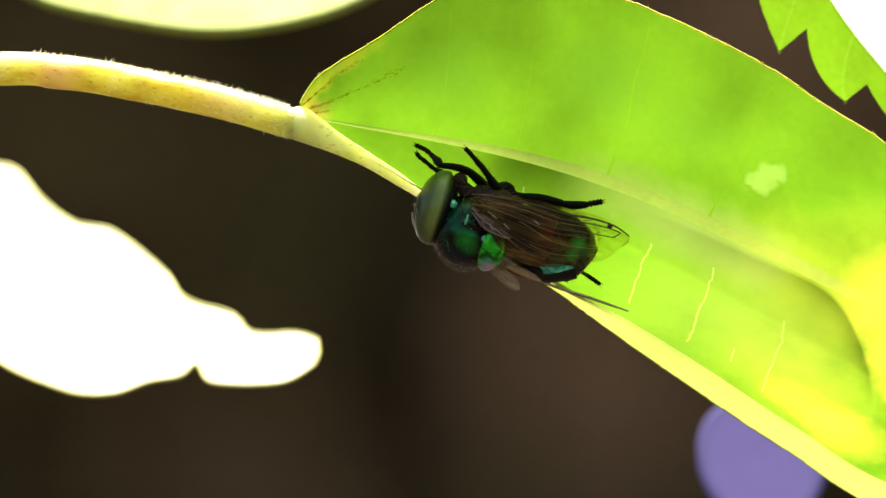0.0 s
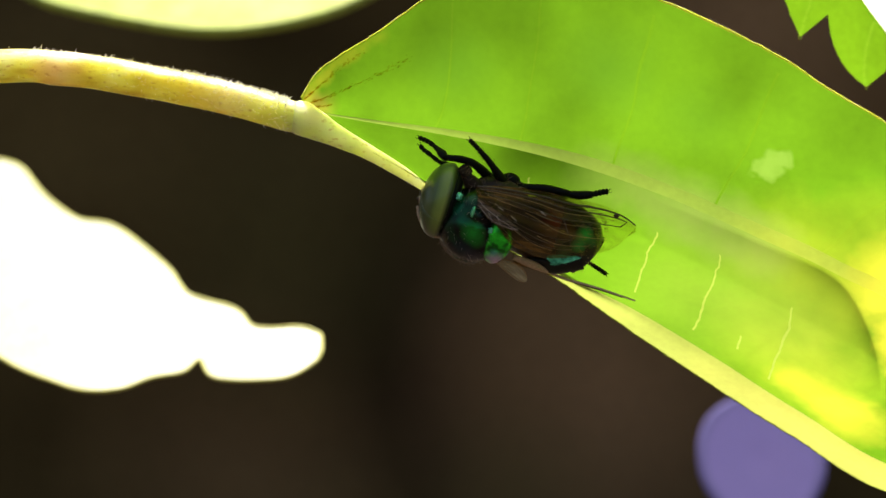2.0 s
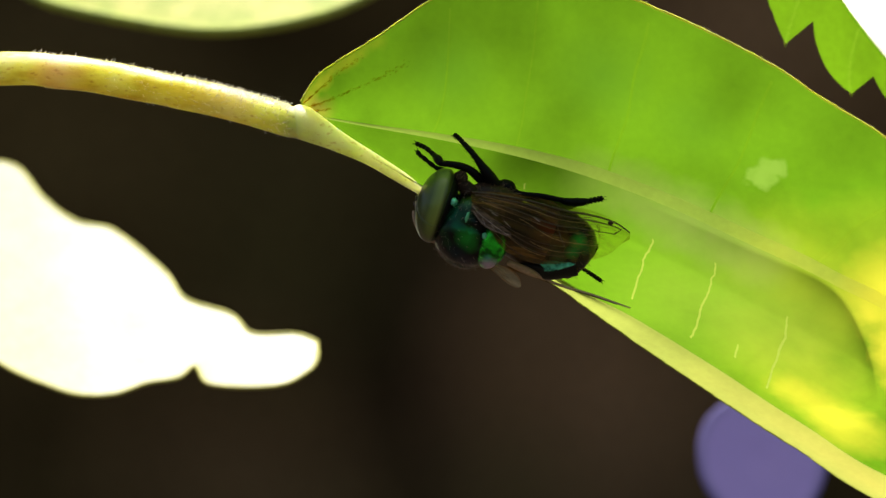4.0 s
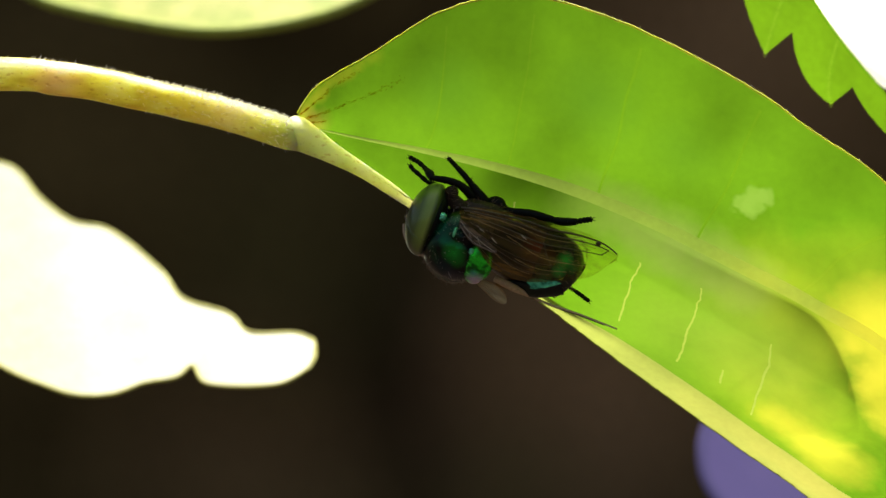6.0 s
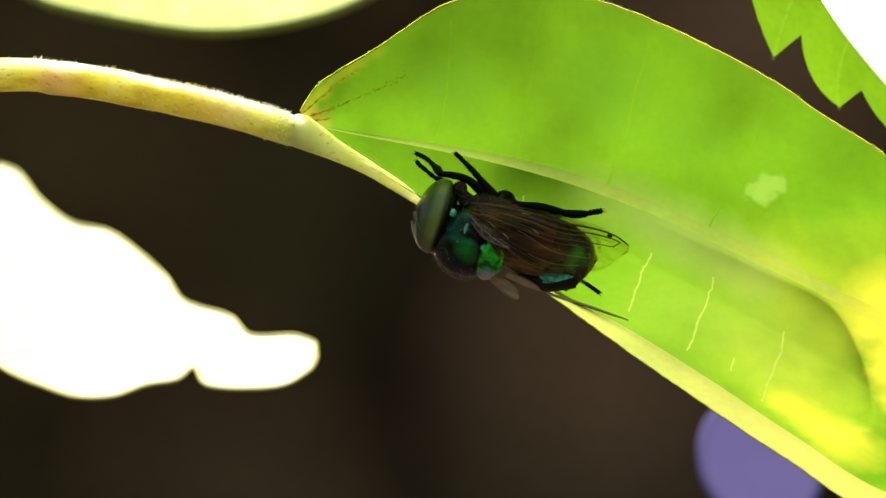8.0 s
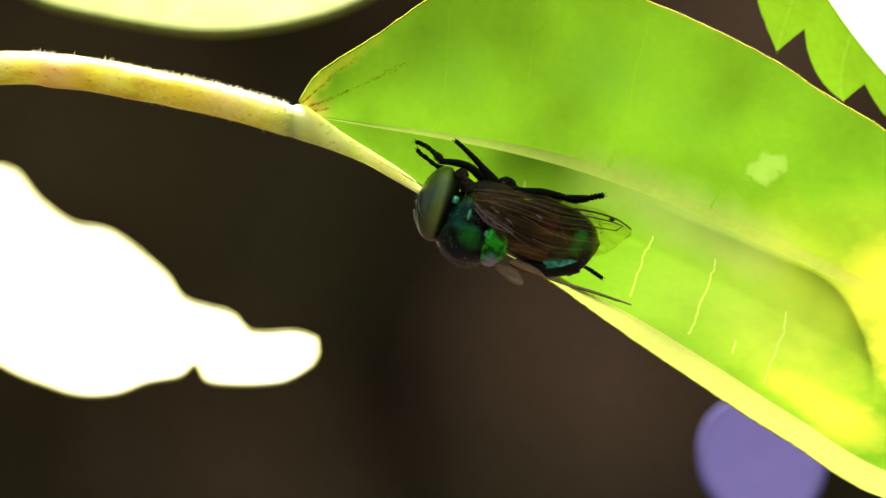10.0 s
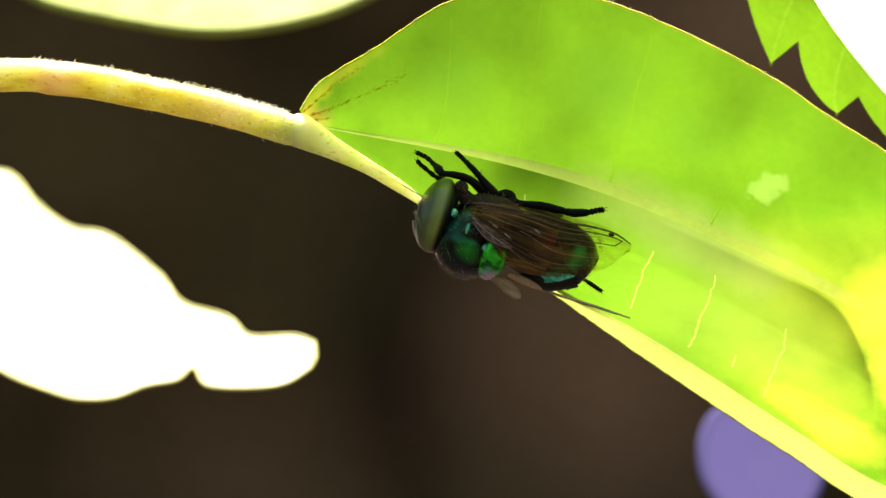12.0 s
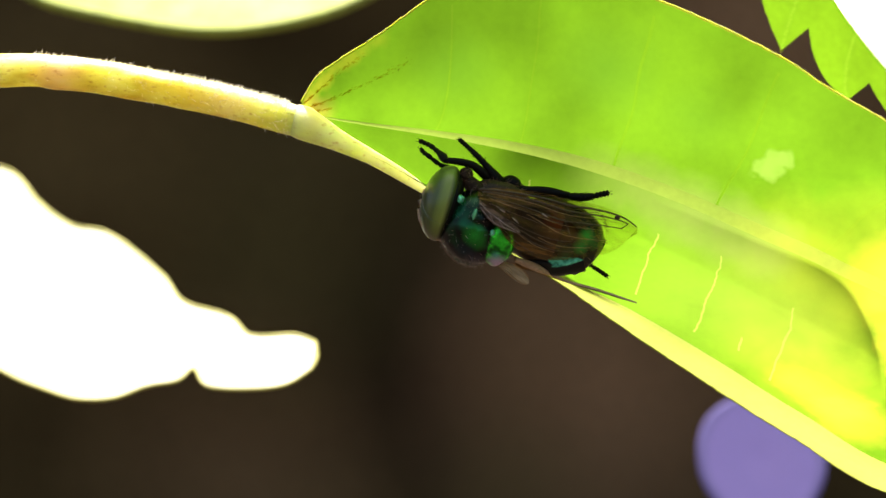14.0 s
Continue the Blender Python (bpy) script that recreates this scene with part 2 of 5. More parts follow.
SCUTE = shell_material("scutellum_shell", (0.008, 0.16, 0.015), (0.035, 1.0, 0.05), (0.06, 0.80, 0.14), amount=0.7, rough=0.18, grain=2.6, metal=0.75,
                       patch=[((-1.55, 0.45, 1.95), 0.34, 0.30, (0.50, 0.46, 0.85)), ((-1.75, 0.85, 1.75), 0.45, 0.30, (0.50, 0.38, 0.66)), ((-1.35, 0.0, 2.12), 0.14, 0.16, (0.10, 0.45, 0.50)), ((-1.05, -0.1, 2.05), 0.16, 0.2, (0.008, 0.05, 0.015))])
BELLY = shell_material("abdomen_shell", (0.006, 0.008, 0.008), (0.010, 0.02, 0.012), (0.02, 0.04, 0.03), amount=0.2, metal=0.6, rough=0.3)
RUST = shell_material("rusty_shell", (0.010, 0.007, 0.005), (0.030, 0.014, 0.006), (0.05, 0.02, 0.01), metal=0.0, rough=0.45, amount=0.4, grain=1.2,
                      patch=[((-4.2, -1.4, 0.15), 0.45, 0.45, (0.50, 0.08, 0.022)), ((-3.9, -0.8, 0.4), 0.25, 0.4, (0.13, 0.09, 0.012)), ((-4.45, 0.0, 0.5), 0.3, 0.4, (0.20, 0.09, 0.015)), ((-4.5, 0.9, 0.4), 0.2, 0.25, (0.04, 0.10, 0.16))])
SHEEN = shell_material("sheen_shell", (0.005, 0.008, 0.008), (0.008, 0.02, 0.010), (0.01, 0.05, 0.02), amount=0.25, grain=1.4, metal=0.45, rough=0.25,
                       patch=[((-4.9, -1.1, 0.25), 0.3, 0.4, (0.24, 0.07, 0.015)), ((-6.0, -1.15, 0.18), 0.34, 0.24, (0.04, 0.80, 0.14)), ((-5.85, -0.5, 0.35), 0.28, 0.24, (0.04, 0.70, 0.16)), ((-6.5, -0.8, 0.15), 0.18, 0.3, (0.02, 0.30, 0.08)),
                              ((-5.2, 0.1, 0.55), 0.30, 0.3, (0.02, 0.16, 0.08))])
# Teal reflection on the abdomen's side, put into the shell colour.
TEAL_GLINT = shell_material("teal_glint", (0.02, 0.20, 0.12), (0.16, 0.95, 0.60), (0.30, 1.0, 0.80), amount=1.0, metal=0.4, rough=0.2, grain=3.2)
BLACK = plain("black_chitin", (0.006, 0.006, 0.004), 0.5, grain=0.4, Specular_IOR_Level=0.12)
FUZZ = plain("grey_brown_fuzz", (0.30, 0.24, 0.17), 0.7)
TUFT = plain("rusty_hair", (0.30, 0.18, 0.075), 0.6)
FACE = plain("tan_face", (0.50, 0.37, 0.22), 0.6, grain=0.4)


def eye_material():
    m = Mat("compound_eye")
    v = m.node("ShaderNodeTexVoronoi", Scale=14000.0)
    m.link(m.co, v.inputs["Vector"])
    n = m.noise(0.5, 2.0)
    olive = m.ramp(n, (0.35, (0.85, 0.85, 0.85)), (0.65, (1.1, 1.1, 1.1)))
    sep = m.t.nodes.new("ShaderNodeSeparateXYZ")
    m.link(m.co, sep.inputs[0])
    r = m.t.nodes.new("ShaderNodeMapRange")
    m.link(sep.outputs[0], r.inputs["Value"])
    r.inputs["From Min"].default_value, r.inputs["From Max"].default_value = 1.6 * MM, 3.3 * MM
    # The pale band across the eye is a reflection put into its colour.
    gloss_band = m.ramp(r.outputs[0], (0.10, (0.030, 0.045, 0.010)), (0.24, (0.22, 0.32, 0.055)), (0.42, (0.17, 0.26, 0.045)), (0.58, (0.070, 0.115, 0.025)), (0.90, (0.040, 0.058, 0.018)))
    m.colour(m.mix(m.near((2.6, 1.4, 0.6), 1.3, 0.9), m.mix(1.0, gloss_band, olive, "MULTIPLY"), (0.020, 0.034, 0.010)))
    m.set(Roughness=0.28, Specular_IOR_Level=0.42)
    m.bump(v.outputs["Distance"], 0.01, 0.25)
    return m.m


EYE_MAT = eye_material()


def wing_material(name, root, tip, x0, x1, clear_root, clear_tip, streaks=0.8):
    """Thin brown wing skin, clearer towards the tip (object x from x0 to x1, mm)."""
    m = Mat(name)
    sep = m.t.nodes.new("ShaderNodeSeparateXYZ")
    m.link(m.co, sep.inputs[0])
    r = m.t.nodes.new("ShaderNodeMapRange")
    m.link(sep.outputs[0], r.inputs["Value"])
    r.inputs["From Min"].default_value, r.inputs["From Max"].default_value = x0 * MM, x1 * MM
    f = r.outputs[0]
    n = m.noise(1.2, 4.0)
    c = m.mix(f, root, tip)
    c = m.mix(0.35, c, m.ramp(n, (0.3, (0.35, 0.3, 0.25)), (0.7, (1, 1, 1))), "MULTIPLY")
    m.colour(c)
    streak = m.noise(2.6, 4.0, 0.6, (0.12, 1, 1))
    c = m.mix(streaks, c, m.ramp(streak, (0.36, (0.25, 0.22, 0.2)), (0.52, (0.9, 0.85, 0.8)), (0.68, (2.6, 2.2, 1.8))), "MULTIPLY")
    m.colour(c)
    m.set(Roughness=0.5, Specular_IOR_Level=0.08)
    clear = m.t.nodes.new("ShaderNodeBsdfTransparent")
    m.link(m.mix(f, (0.62, 0.46, 0.26), (0.93, 0.90, 0.62)), clear.inputs["Color"])
    amount = m.maths("ADD", m.maths("MULTIPLY", f, clear_tip - clear_root), clear_root)
    amount = m.maths("ADD", amount, m.maths("MULTIPLY_ADD", streak, -0.9, 0.45))
    mx = m.node("ShaderNodeMixShader")
    m.link(amount, mx.inputs[0])
    m.link(m.bsdf.outputs[0], mx.inputs[1])
    m.link(clear.outputs[0], mx.inputs[2])
    m.link(mx.outputs[0], m.out.inputs["Surface"])
    m.bump(n, 0.05, 0.6)
    return m.m


WING = wing_material("wing_skin", (0.15, 0.088, 0.020), (0.20, 0.20, 0.03), -4.2, -6.2, 0.50, 0.88, 0.85)
LOBE = wing_material("wing_lobe", (0.55, 0.48, 0.28), (0.55, 0.48, 0.28), 0, 1, 0.15, 0.15, 0.1)
TAN_VEIN = plain("tan_wing_vein", (0.42, 0.26, 0.08), 0.4, grain=0.4, per_mm=2.0)
PLATE = wing_material("wing_plate", (0.20, 0.145, 0.085), (0.20, 0.145, 0.085), 0, 1, 0.35, 0.35)
WING_VEIN = plain("wing_vein", (0.07, 0.045, 0.02), 0.4)
# Colour of pale veins, and of bars that paint in shiny flecks.
WING_SHINE = plain("pale_vein_and_shine", (0.62, 0.52, 0.42), 0.25, grain=0.5, per_mm=1.5)


def earth_material(name, a, b, c, size, pale=()):
    m = Mat(name)
    big, small = m.noise(size, 1.5), m.noise(0.05, 6.0)
    col = m.ramp(big, (0.36, a), (0.52, b), (0.70, c))
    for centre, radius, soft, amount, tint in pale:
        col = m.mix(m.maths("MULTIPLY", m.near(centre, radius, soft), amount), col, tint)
    m.colour(m.mix(0.2, col, m.ramp(small, (0.3, (0.4, 0.4, 0.4)), (0.7, (1, 1, 1))), "MULTIPLY"))
    m.set(Roughness=0.95, Specular_IOR_Level=0.1)
    m.bump(small, 6.0, 0.5)
    return m.m


SOIL = earth_material("soil", (0.030, 0.022, 0.014), (0.05, 0.036, 0.024), (0.08, 0.055, 0.04), 0.004)
# Lighter, olive and darker tints for soft round patches on the bank.
PALE_TINT, OLIVE_TINT, DARK_TINT = (0.275, 0.172, 0.078), (0.095, 0.080, 0.024), (0.010, 0.007, 0.0025)
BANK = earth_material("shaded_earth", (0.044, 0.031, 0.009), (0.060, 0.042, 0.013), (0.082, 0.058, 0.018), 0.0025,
                      [((-70, 2650, 545), 130, 110, 1.0, DARK_TINT), ((-45, 2650, 400), 100, 110, 0.95, DARK_TINT), ((-10, 2650, 250), 60, 100, 0.8, DARK_TINT),
                       ((270, 2650, 380), 190, 180, 1.0, PALE_TINT), ((520, 2650, 980), 260, 240, 0.85, PALE_TINT),
                       # The patch at x -640 paints in glow beside the sunlit leaf.
                       ((-330, 2650, 240), 150, 180, 0.45, PALE_TINT), ((-260, 2650, 620), 170, 150, 0.8, OLIVE_TINT), ((-640, 2650, 800), 200, 160, 0.6, (0.15, 0.11, 0.035)), ((100, 2650, 500), 110, 120, 0.25, PALE_TINT), ((120, 2650, 200), 80, 90, 0.5, OLIVE_TINT)])


# ---- building helpers ----
def mm(x, y, z):
    return Vector((x, y, z)) * MM


def part(name, bm, material, parent=None, label="", smooth=True):
    """One mesh object from a bmesh, under parent."""
    me = bpy.data.meshes.new(name)
    bm.normal_update()
    bm.to_mesh(me)
    bm.free()
    for m in material if isinstance(material, (list, tuple)) else [material]:
        me.materials.append(m)
    if smooth:
        me.shade_smooth()
    ob = new(name, me)
    if parent:
        ob.parent = parent
    return tagged(ob, label)


def spline(points, n):
    """n + 1 points along a smooth curve through the given ones."""
    pts = [Vector(p) for p in points]
    return [along(pts, i / n * (len(pts) - 1)) for i in range(n + 1)]


def along(pts, s):
    k = min(max(int(s), 0), len(pts) - 2)
    u = s - k
    p0, p1, p2, p3 = pts[max(k - 1, 0)], pts[k], pts[k + 1], pts[min(k + 2, len(pts) - 1)]
    return 0.5 * ((2 * p1) + (p2 - p0) * u + (2 * p0 - 5 * p1 + 4 * p2 - p3) * u * u + (3 * p1 - p0 - 3 * p2 + p3) * u ** 3)


def tube(bm, pts, radii, sides=8, close=True):
    """A round bar along pts (metres), radius by point."""
    pts = [Vector(p) for p in pts]
    rings, side = [], None
    for i, p in enumerate(pts):
        d = (pts[min(i + 1, len(pts) - 1)] - pts[max(i - 1, 0)]).normalized()
        if side is None:
            side = d.orthogonal().normalized()
        side = (side - d * side.dot(d)).normalized()
        up = d.cross(side)
        r = radii[i] if isinstance(radii, (list, tuple)) else radii
        rings.append([bm.verts.new(p + (side * math.cos(a) + up * math.sin(a)) * r)
                      for a in (2 * math.pi * k / sides for k in range(sides))])
    for a, b in zip(rings, rings[1:]):
        for k in range(sides):
            bm.faces.new((a[k], a[(k + 1) % sides], b[(k + 1) % sides], b[k]))
    if close:
        bm.faces.new(rings[0][::-1])
        bm.faces.new(rings[-1])
    return rings


def bar(points, radii, n=24, sides=10):
    """A bmesh of a smooth tapered bar; points and radii in mm."""
    bm = bmesh.new()
    pts = [p * MM for p in spline(points, n)]
    rr = [v.x * MM for v in spline([(r, 0, 0) for r in radii], n)]
    tube(bm, pts, rr, sides)
    return bm


def ball(rx, ry, rz, at=(0, 0, 0), shape=None, u=40, v=28):
    """A shaped ellipsoid, mm. shape(unit vector) may move each point."""
    bm = bmesh.new()
    bmesh.ops.create_uvsphere(bm, u_segments=u, v_segments=v, radius=1.0)
    for w in bm.verts:
        c = Vector(w.co)
        if shape:
            c = Vector(shape(c))
        w.co = mm(c.x * rx + at[0], c.y * ry + at[1], c.z * rz + at[2])
    return bm


def spikes(bm, roots, length, radius, lean, rng, jitter=0.4):
    """Fine tapered hairs: roots are (point, normal) in metres."""
    for p, nrm in roots:
        d = (nrm + lean + Vector([rng.uniform(-jitter, jitter) for _ in range(3)])).normalized()
        ln = length * rng.uniform(0.5, 1.25)
        side = d.orthogonal().normalized()
        up = d.cross(side)
        base = [bm.verts.new(p + (side * math.cos(a) + up * math.sin(a)) * radius) for a in (0, 2.1, 4.2)]
        mid = [bm.verts.new(p + d * ln * 0.6 + lean * ln * 0.15 + (side * math.cos(a) + up * math.sin(a)) * radius * 0.6) for a in (0, 2.1, 4.2)]
        tip = bm.verts.new(p + d * ln + lean * ln * 0.4)
        for k in range(3):
            j = (k + 1) % 3
            bm.faces.new((base[k], base[j], mid[j], mid[k]))
            bm.faces.new((mid[k], mid[j], tip))


# ---- the setting ----
def ground():
    bm = bmesh.new()
    n, size = 60, 400.0
    rows = []
    for i in range(n + 1):
        row = []
        for j in range(n + 1):
            a, b = (2 * i / n - 1), (2 * j / n - 1)
            x, y = math.copysign(abs(a) ** 4, a) * size, math.copysign(abs(b) ** 4, b) * size
            row.append(bm.verts.new((x, y, 0.03 * noise.noise((x * 1.3, y * 1.3, 0)))))
        rows.append(row)
    for i in range(n):
        for j in range(n):
            bm.faces.new((rows[i][j], rows[i + 1][j], rows[i + 1][j + 1], rows[i][j + 1]))
    tagged(part("ground", bm, SOIL), "dark bare garden soil under the plants", "ground", kind="structure")


def bank():
    """A shaded earth bank that closes the view behind the plant."""
    bm = bmesh.new()
    rows = []
    for i in range(81):
        row = []
        for j in range(41):
            x, h = (i / 40 - 1) * 4.0, j / 40 * 1.7
            y = 2.6 + 0.05 * h + 0.05 * noise.noise((x * 1.1, h * 1.6, 3)) + 0.02 * noise.noise((x * 5, h * 5, 8))
            row.append(bm.verts.new((x, y, h - 0.05)))
        for k in range(1, 7):
            row.append(bm.verts.new((row[40].co.x, row[40].co.y + k * 0.5, row[40].co.z + 0.04 * k)))
        rows.append(row)
    for a, b in zip(rows, rows[1:]):
        for j in range(len(a) - 1):
            bm.faces.new((a[j], b[j], b[j + 1], a[j + 1]))
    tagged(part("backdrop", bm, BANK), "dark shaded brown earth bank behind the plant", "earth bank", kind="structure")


ground()
bank()

# ---- the leaf and its stalk ----
MIDRIB = [(-7.78, 0.00, 7.30), (-3.95, 0.00, 6.63), (0.19, 0.00, 5.96), (4.34, 0.00, 5.13), (8.48, 0.00, 4.02),
          (12.95, 0.00, 2.36), (17.41, 0.00, 0.35), (21.87, 0.00, -1.72), (27.70, 0.00, -5.30), (40.00, 4.00, -17.00)]
UPPER = [(-8.02, -0.15, 8.05), (-6.78, -0.70, 9.66), (-3.60, -1.60, 11.52), (0.19, -2.30, 13.87), (4.51, -2.93, 14.79),
         (9.01, -4.19, 13.67), (14.36, -5.00, 11.32), (19.69, -5.46, 8.14), (27.10, -4.86, 2.10), (39.80, 3.70, -16.40)]
FOLD = [(-7.70, 0.19, 6.78), (-4.61, 0.47, 5.26), (-0.77, 0.96, 3.09), (3.13, 2.08, 0.65), (7.19, 4.13, -2.20),
         (11.39, 5.92, -4.37), (16.42, 7.65, -7.38), (21.94, 9.25, -10.90), (28.62, 9.40, -14.70), (40.10, 4.10, -17.15)]
MARGIN = [(-7.69, 0.22, 6.75), (-4.61, 0.50, 5.22), (-0.80, 1.12, 2.96), (3.00, 3.28, -0.10), (6.91, 4.79, -2.62),
         (10.90, 7.58, -5.41), (16.11, 10.08, -8.90), (21.79, 11.88, -12.55), (29.19, 12.70, -16.75), (40.30, 4.40, -17.35)]
CURVES = {k: [Vector(p) for p in v] for k, v in (("mid", MIDRIB), ("up", UPPER), ("fold", FOLD), ("edge", MARGIN))}
STALK_FOOT = Vector((-25.0, 0.0, 9.917))
BLADE_FOOT = Vector((-7.7805, 0.0, 7.302))
TOWARDS = Vector((0, -1, 0))


# a crease in the lower half: x, z (mm) and how deep it is there
CREASE = [(10.5, 2.7, 0.0), (14.0, 1.2, 0.22), (18.9, -0.9, 0.45), (21.2, -1.9, 0.65), (22.75, -3.18, 0.9), (24.2, -5.52, 1.25), (25.2, -7.93, 1.35), (25.65, -9.3, 1.0), (25.8, -11.0, 0.0)]


CREASE_LINE = [along([Vector(q) for q in CREASE], i / 12) for i in range(12 * (len(CREASE) - 1) + 1)]


def crease_lift(x, z):
    """How far the tissue below the crease bulges towards the open side, mm: steep at the crease, fading out below it."""
    best = (1e9, 0, 0)
    for (x0, z0, a0), (x1, z1, a1) in zip(CREASE_LINE, CREASE_LINE[1:]):
        dx, dz = x1 - x0, z1 - z0
        u = min(1.0, max(0.0, ((x - x0) * dx + (z - z0) * dz) / (dx * dx + dz * dz)))
        ex, ez = x - x0 - dx * u, z - z0 - dz * u
        d = math.hypot(ex, ez)
        if d < best[0]:
            best = (d, dx * ez - dz * ex, a0 + (a1 - a0) * u)
    d, side, deep = best
    if side > 0 or d > 9:
        return 0.0
    return 1.7 * deep * (1 - math.exp(-d / 1.5)) * math.exp(-(d / 3.6) ** 2)


def blade_point(s, v):
    """A point of the blade, mm: s 0..9 along the midrib; v 0..1 up to the upper edge, 0..-1 down to the fold, -1..-1.25 to the rolled edge."""
    mid = along(CURVES["mid"], s)
    if v >= 0:
        p = mid.lerp(along(CURVES["up"], s), v)
        lift = 0.55 * math.sin(math.pi * v) * min(1, s / 2) + 0.10 * math.sin(2 * math.pi * (s - 1.1 * v) / 1.27) * math.sin(math.pi * v)
    elif v >= -1:
        p = mid.lerp(along(CURVES["fold"], s), -v)
        steep = 0.42 * along(CURVES["fold"], s).y * (0.30 * min(1, max(0, s - 2.6)) + 0.92 * math.exp(-((s - 3.15) / 0.75) ** 2))
        u = -v / 0.42 if v > -0.42 else (1 + v) / 0.58
        lift = steep * (1 - max(0.0, 1 - u) ** 1.15) + 0.03 * math.sin(2 * math.pi * s / 0.9) * math.sin(-math.pi * v) + crease_lift(p.x, p.z) * min(1, (1 + v) / 0.15)
    else:
        u = (-v - 1) / 0.25
        p = along(CURVES["fold"], s).lerp(along(CURVES["edge"], s), u)
        lift = 0.42 * math.sin(math.pi * u)
    wob = 0.12 * noise.noise((p.x * 0.25, p.z * 0.25, 5.0))
    if v > 0.93 or v < -1.18:
        p = p + Vector((0, 0, 0.05 * noise.noise((p.x * 3.1, 0, 2.0)) + 0.04 * noise.noise((p.x * 0.9, 0, 7.0))))
    return p + TOWARDS * (lift + wob)


def leaf_on_stalk():
    root = tagged(new("leaf_on_stalk"), "large translucent green leaf seen from below on a pale hairy stalk", "leaf")
    root.location = ORIGIN + STALK_FOOT * MM
    line = [(-128, 76, -6), (-105, 50, 0), (-70, 14, 7.4), (-42, 0, 9.6), (-25.2, 0, 9.95), (-21.8, 0, 9.8), (-18.6, 0, 9.35), (-15.4, 0, 8.7), (-12.2, 0, 8.0), (-9.2, 0, 7.12), (-8.3, 0, 6.85), (-7.5, 0.15, 6.58), (-6.9, 0.3, 6.33)]
    wide = [1.5, 1.3, 1.1, 1.0, 0.96, 0.96, 0.95, 0.92, 0.90, 0.90, 0.84, 0.60, 0.25]
    bm = bar([Vector(p) - STALK_FOOT for p in line], wide, 260, 28)
    for w in bm.verts:
        q = w.co / MM
        w.co += Vector((0, 0, 1)) * MM * 0.06 * noise.noise(q * 0.5)
    stalk = part("stalk", bm, STALK, root, "pale yellow hairy leaf stalk with pinkish patches")
    # hairs of the stalk
    rng = random.Random(4)
    roots = []
    path = spline([Vector(p) - STALK_FOOT for p in line], 600)
    rad = spline([(r, 0, 0) for r in wide], 600)
    for _ in range(3400):
        k = rng.randrange(162, 468)
        if rng.random() > 0.07 + 0.93 * min(1, max(0, (k - 275) / 137)) or rng.random() > 0.8:
            continue
        a = rng.gauss(90, 75)
        nrm = Vector((0, -math.cos(radians(a)), math.sin(radians(a))))
        roots.append(((path[k] + nrm * rad[k].x * 0.97) * MM, nrm))
    bm = bmesh.new()
    spikes(bm, roots, 0.00028, 0.000018, Vector((0.6, 0, 0.1)), rng, 0.6)
    down = []
    for _ in range(4000):
        k = rng.randrange(240, 464)
        if rng.random() > (k - 200) / 330:
            continue
        a = rng.gauss(76, 22)
        nrm = Vector((0, -math.cos(radians(a)), math.sin(radians(a))))
        down.append(((path[k] + nrm * rad[k].x * 0.985) * MM, nrm))
    spikes(bm, down, 0.00013, 0.000012, Vector((0.7, 0, 0)), rng, 0.5)
    tagged(part("stalk_hairs", bm, HAIR, stalk, "fine pale hairs", smooth=False), kind="stuff")
    # blade: a thin sheet; the tissue over the veins and in the bleached patch is paler
    ns = 380
    half = 0.043                       # half-width of the midrib strip
    vs = [1.0, 0.991, 0.985] + [0.985 - (0.985 - half) * i / 60 for i in range(1, 61)]
    low = [-half - (1 - half) * i / 56 for i in range(57)] + [-1 - 0.25 * i / 10 for i in range(1, 11)]
    upper_veins = ((1.8, 1), (2.95, 1), (4.2, 1), (5.45, 1), (6.8, 1))
    lower_veins = ((4.9, 0.34, 0.86), (5.68, 0.28, 0.90), (6.6, 0.38, 0.92), (6.18, 0.74, 0.84), (3.18, 0.32, 0.39))

    def column(s0, first):
        return int((s0 - first) / (9.0 - first) * ns)

    def sheet(values, first, way, kind):
        """A sheet whose columns run along the side veins."""
        bm = bmesh.new()
        grid = []
        for i in range(ns + 1):
            s = first + (9.0 - first) * i / ns
            grid.append([bm.verts.new((blade_point(min(max(way(s, v), 0.0), 9.0), v) - BLADE_FOOT) * MM) for v in values])
        for i in range(ns):
            for k in range(len(values) - 1):
                f = bm.faces.new((grid[i][k], grid[i + 1][k], grid[i + 1][k + 1], grid[i][k + 1]))
                f.material_index = kind(i, (values[k] + values[k + 1]) / 2)
        bmesh.ops.dissolve_degenerate(bm, dist=1e-7, edges=bm.edges)
        return bm

    marks = {column(s0, -1.3) + k for s0, n in upper_veins for k in range(n)}
    upper_half = sheet(vs, -1.3, lambda s, v: s + 1.5 * v - 0.25 * v * v + 0.03 * noise.noise((v * 4, s, 1)),
                       lambda i, v: 4 if v > 0.990 else 3 if i in marks and v < 0.9 else 0)
    thin = {column(s0, 0.0): (v0, v1) for s0, v0, v1 in lower_veins}
    lower_half = sheet(low, 0.0, lambda s, v: s + (0.05 * noise.noise((v * 7, s * 2.3, 0)) + 0.02 * noise.noise((v * 26, s * 3, 4))) * max(0, 1 + v) ** 0.3 if v > -1 else s,
                       lambda i, v: 1 if v < -1 else 2 if i in thin and thin[i][0] < -v < thin[i][1] else 0)
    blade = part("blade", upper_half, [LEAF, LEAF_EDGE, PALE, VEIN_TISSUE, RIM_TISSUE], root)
    blade.location = (BLADE_FOOT - STALK_FOOT) * MM
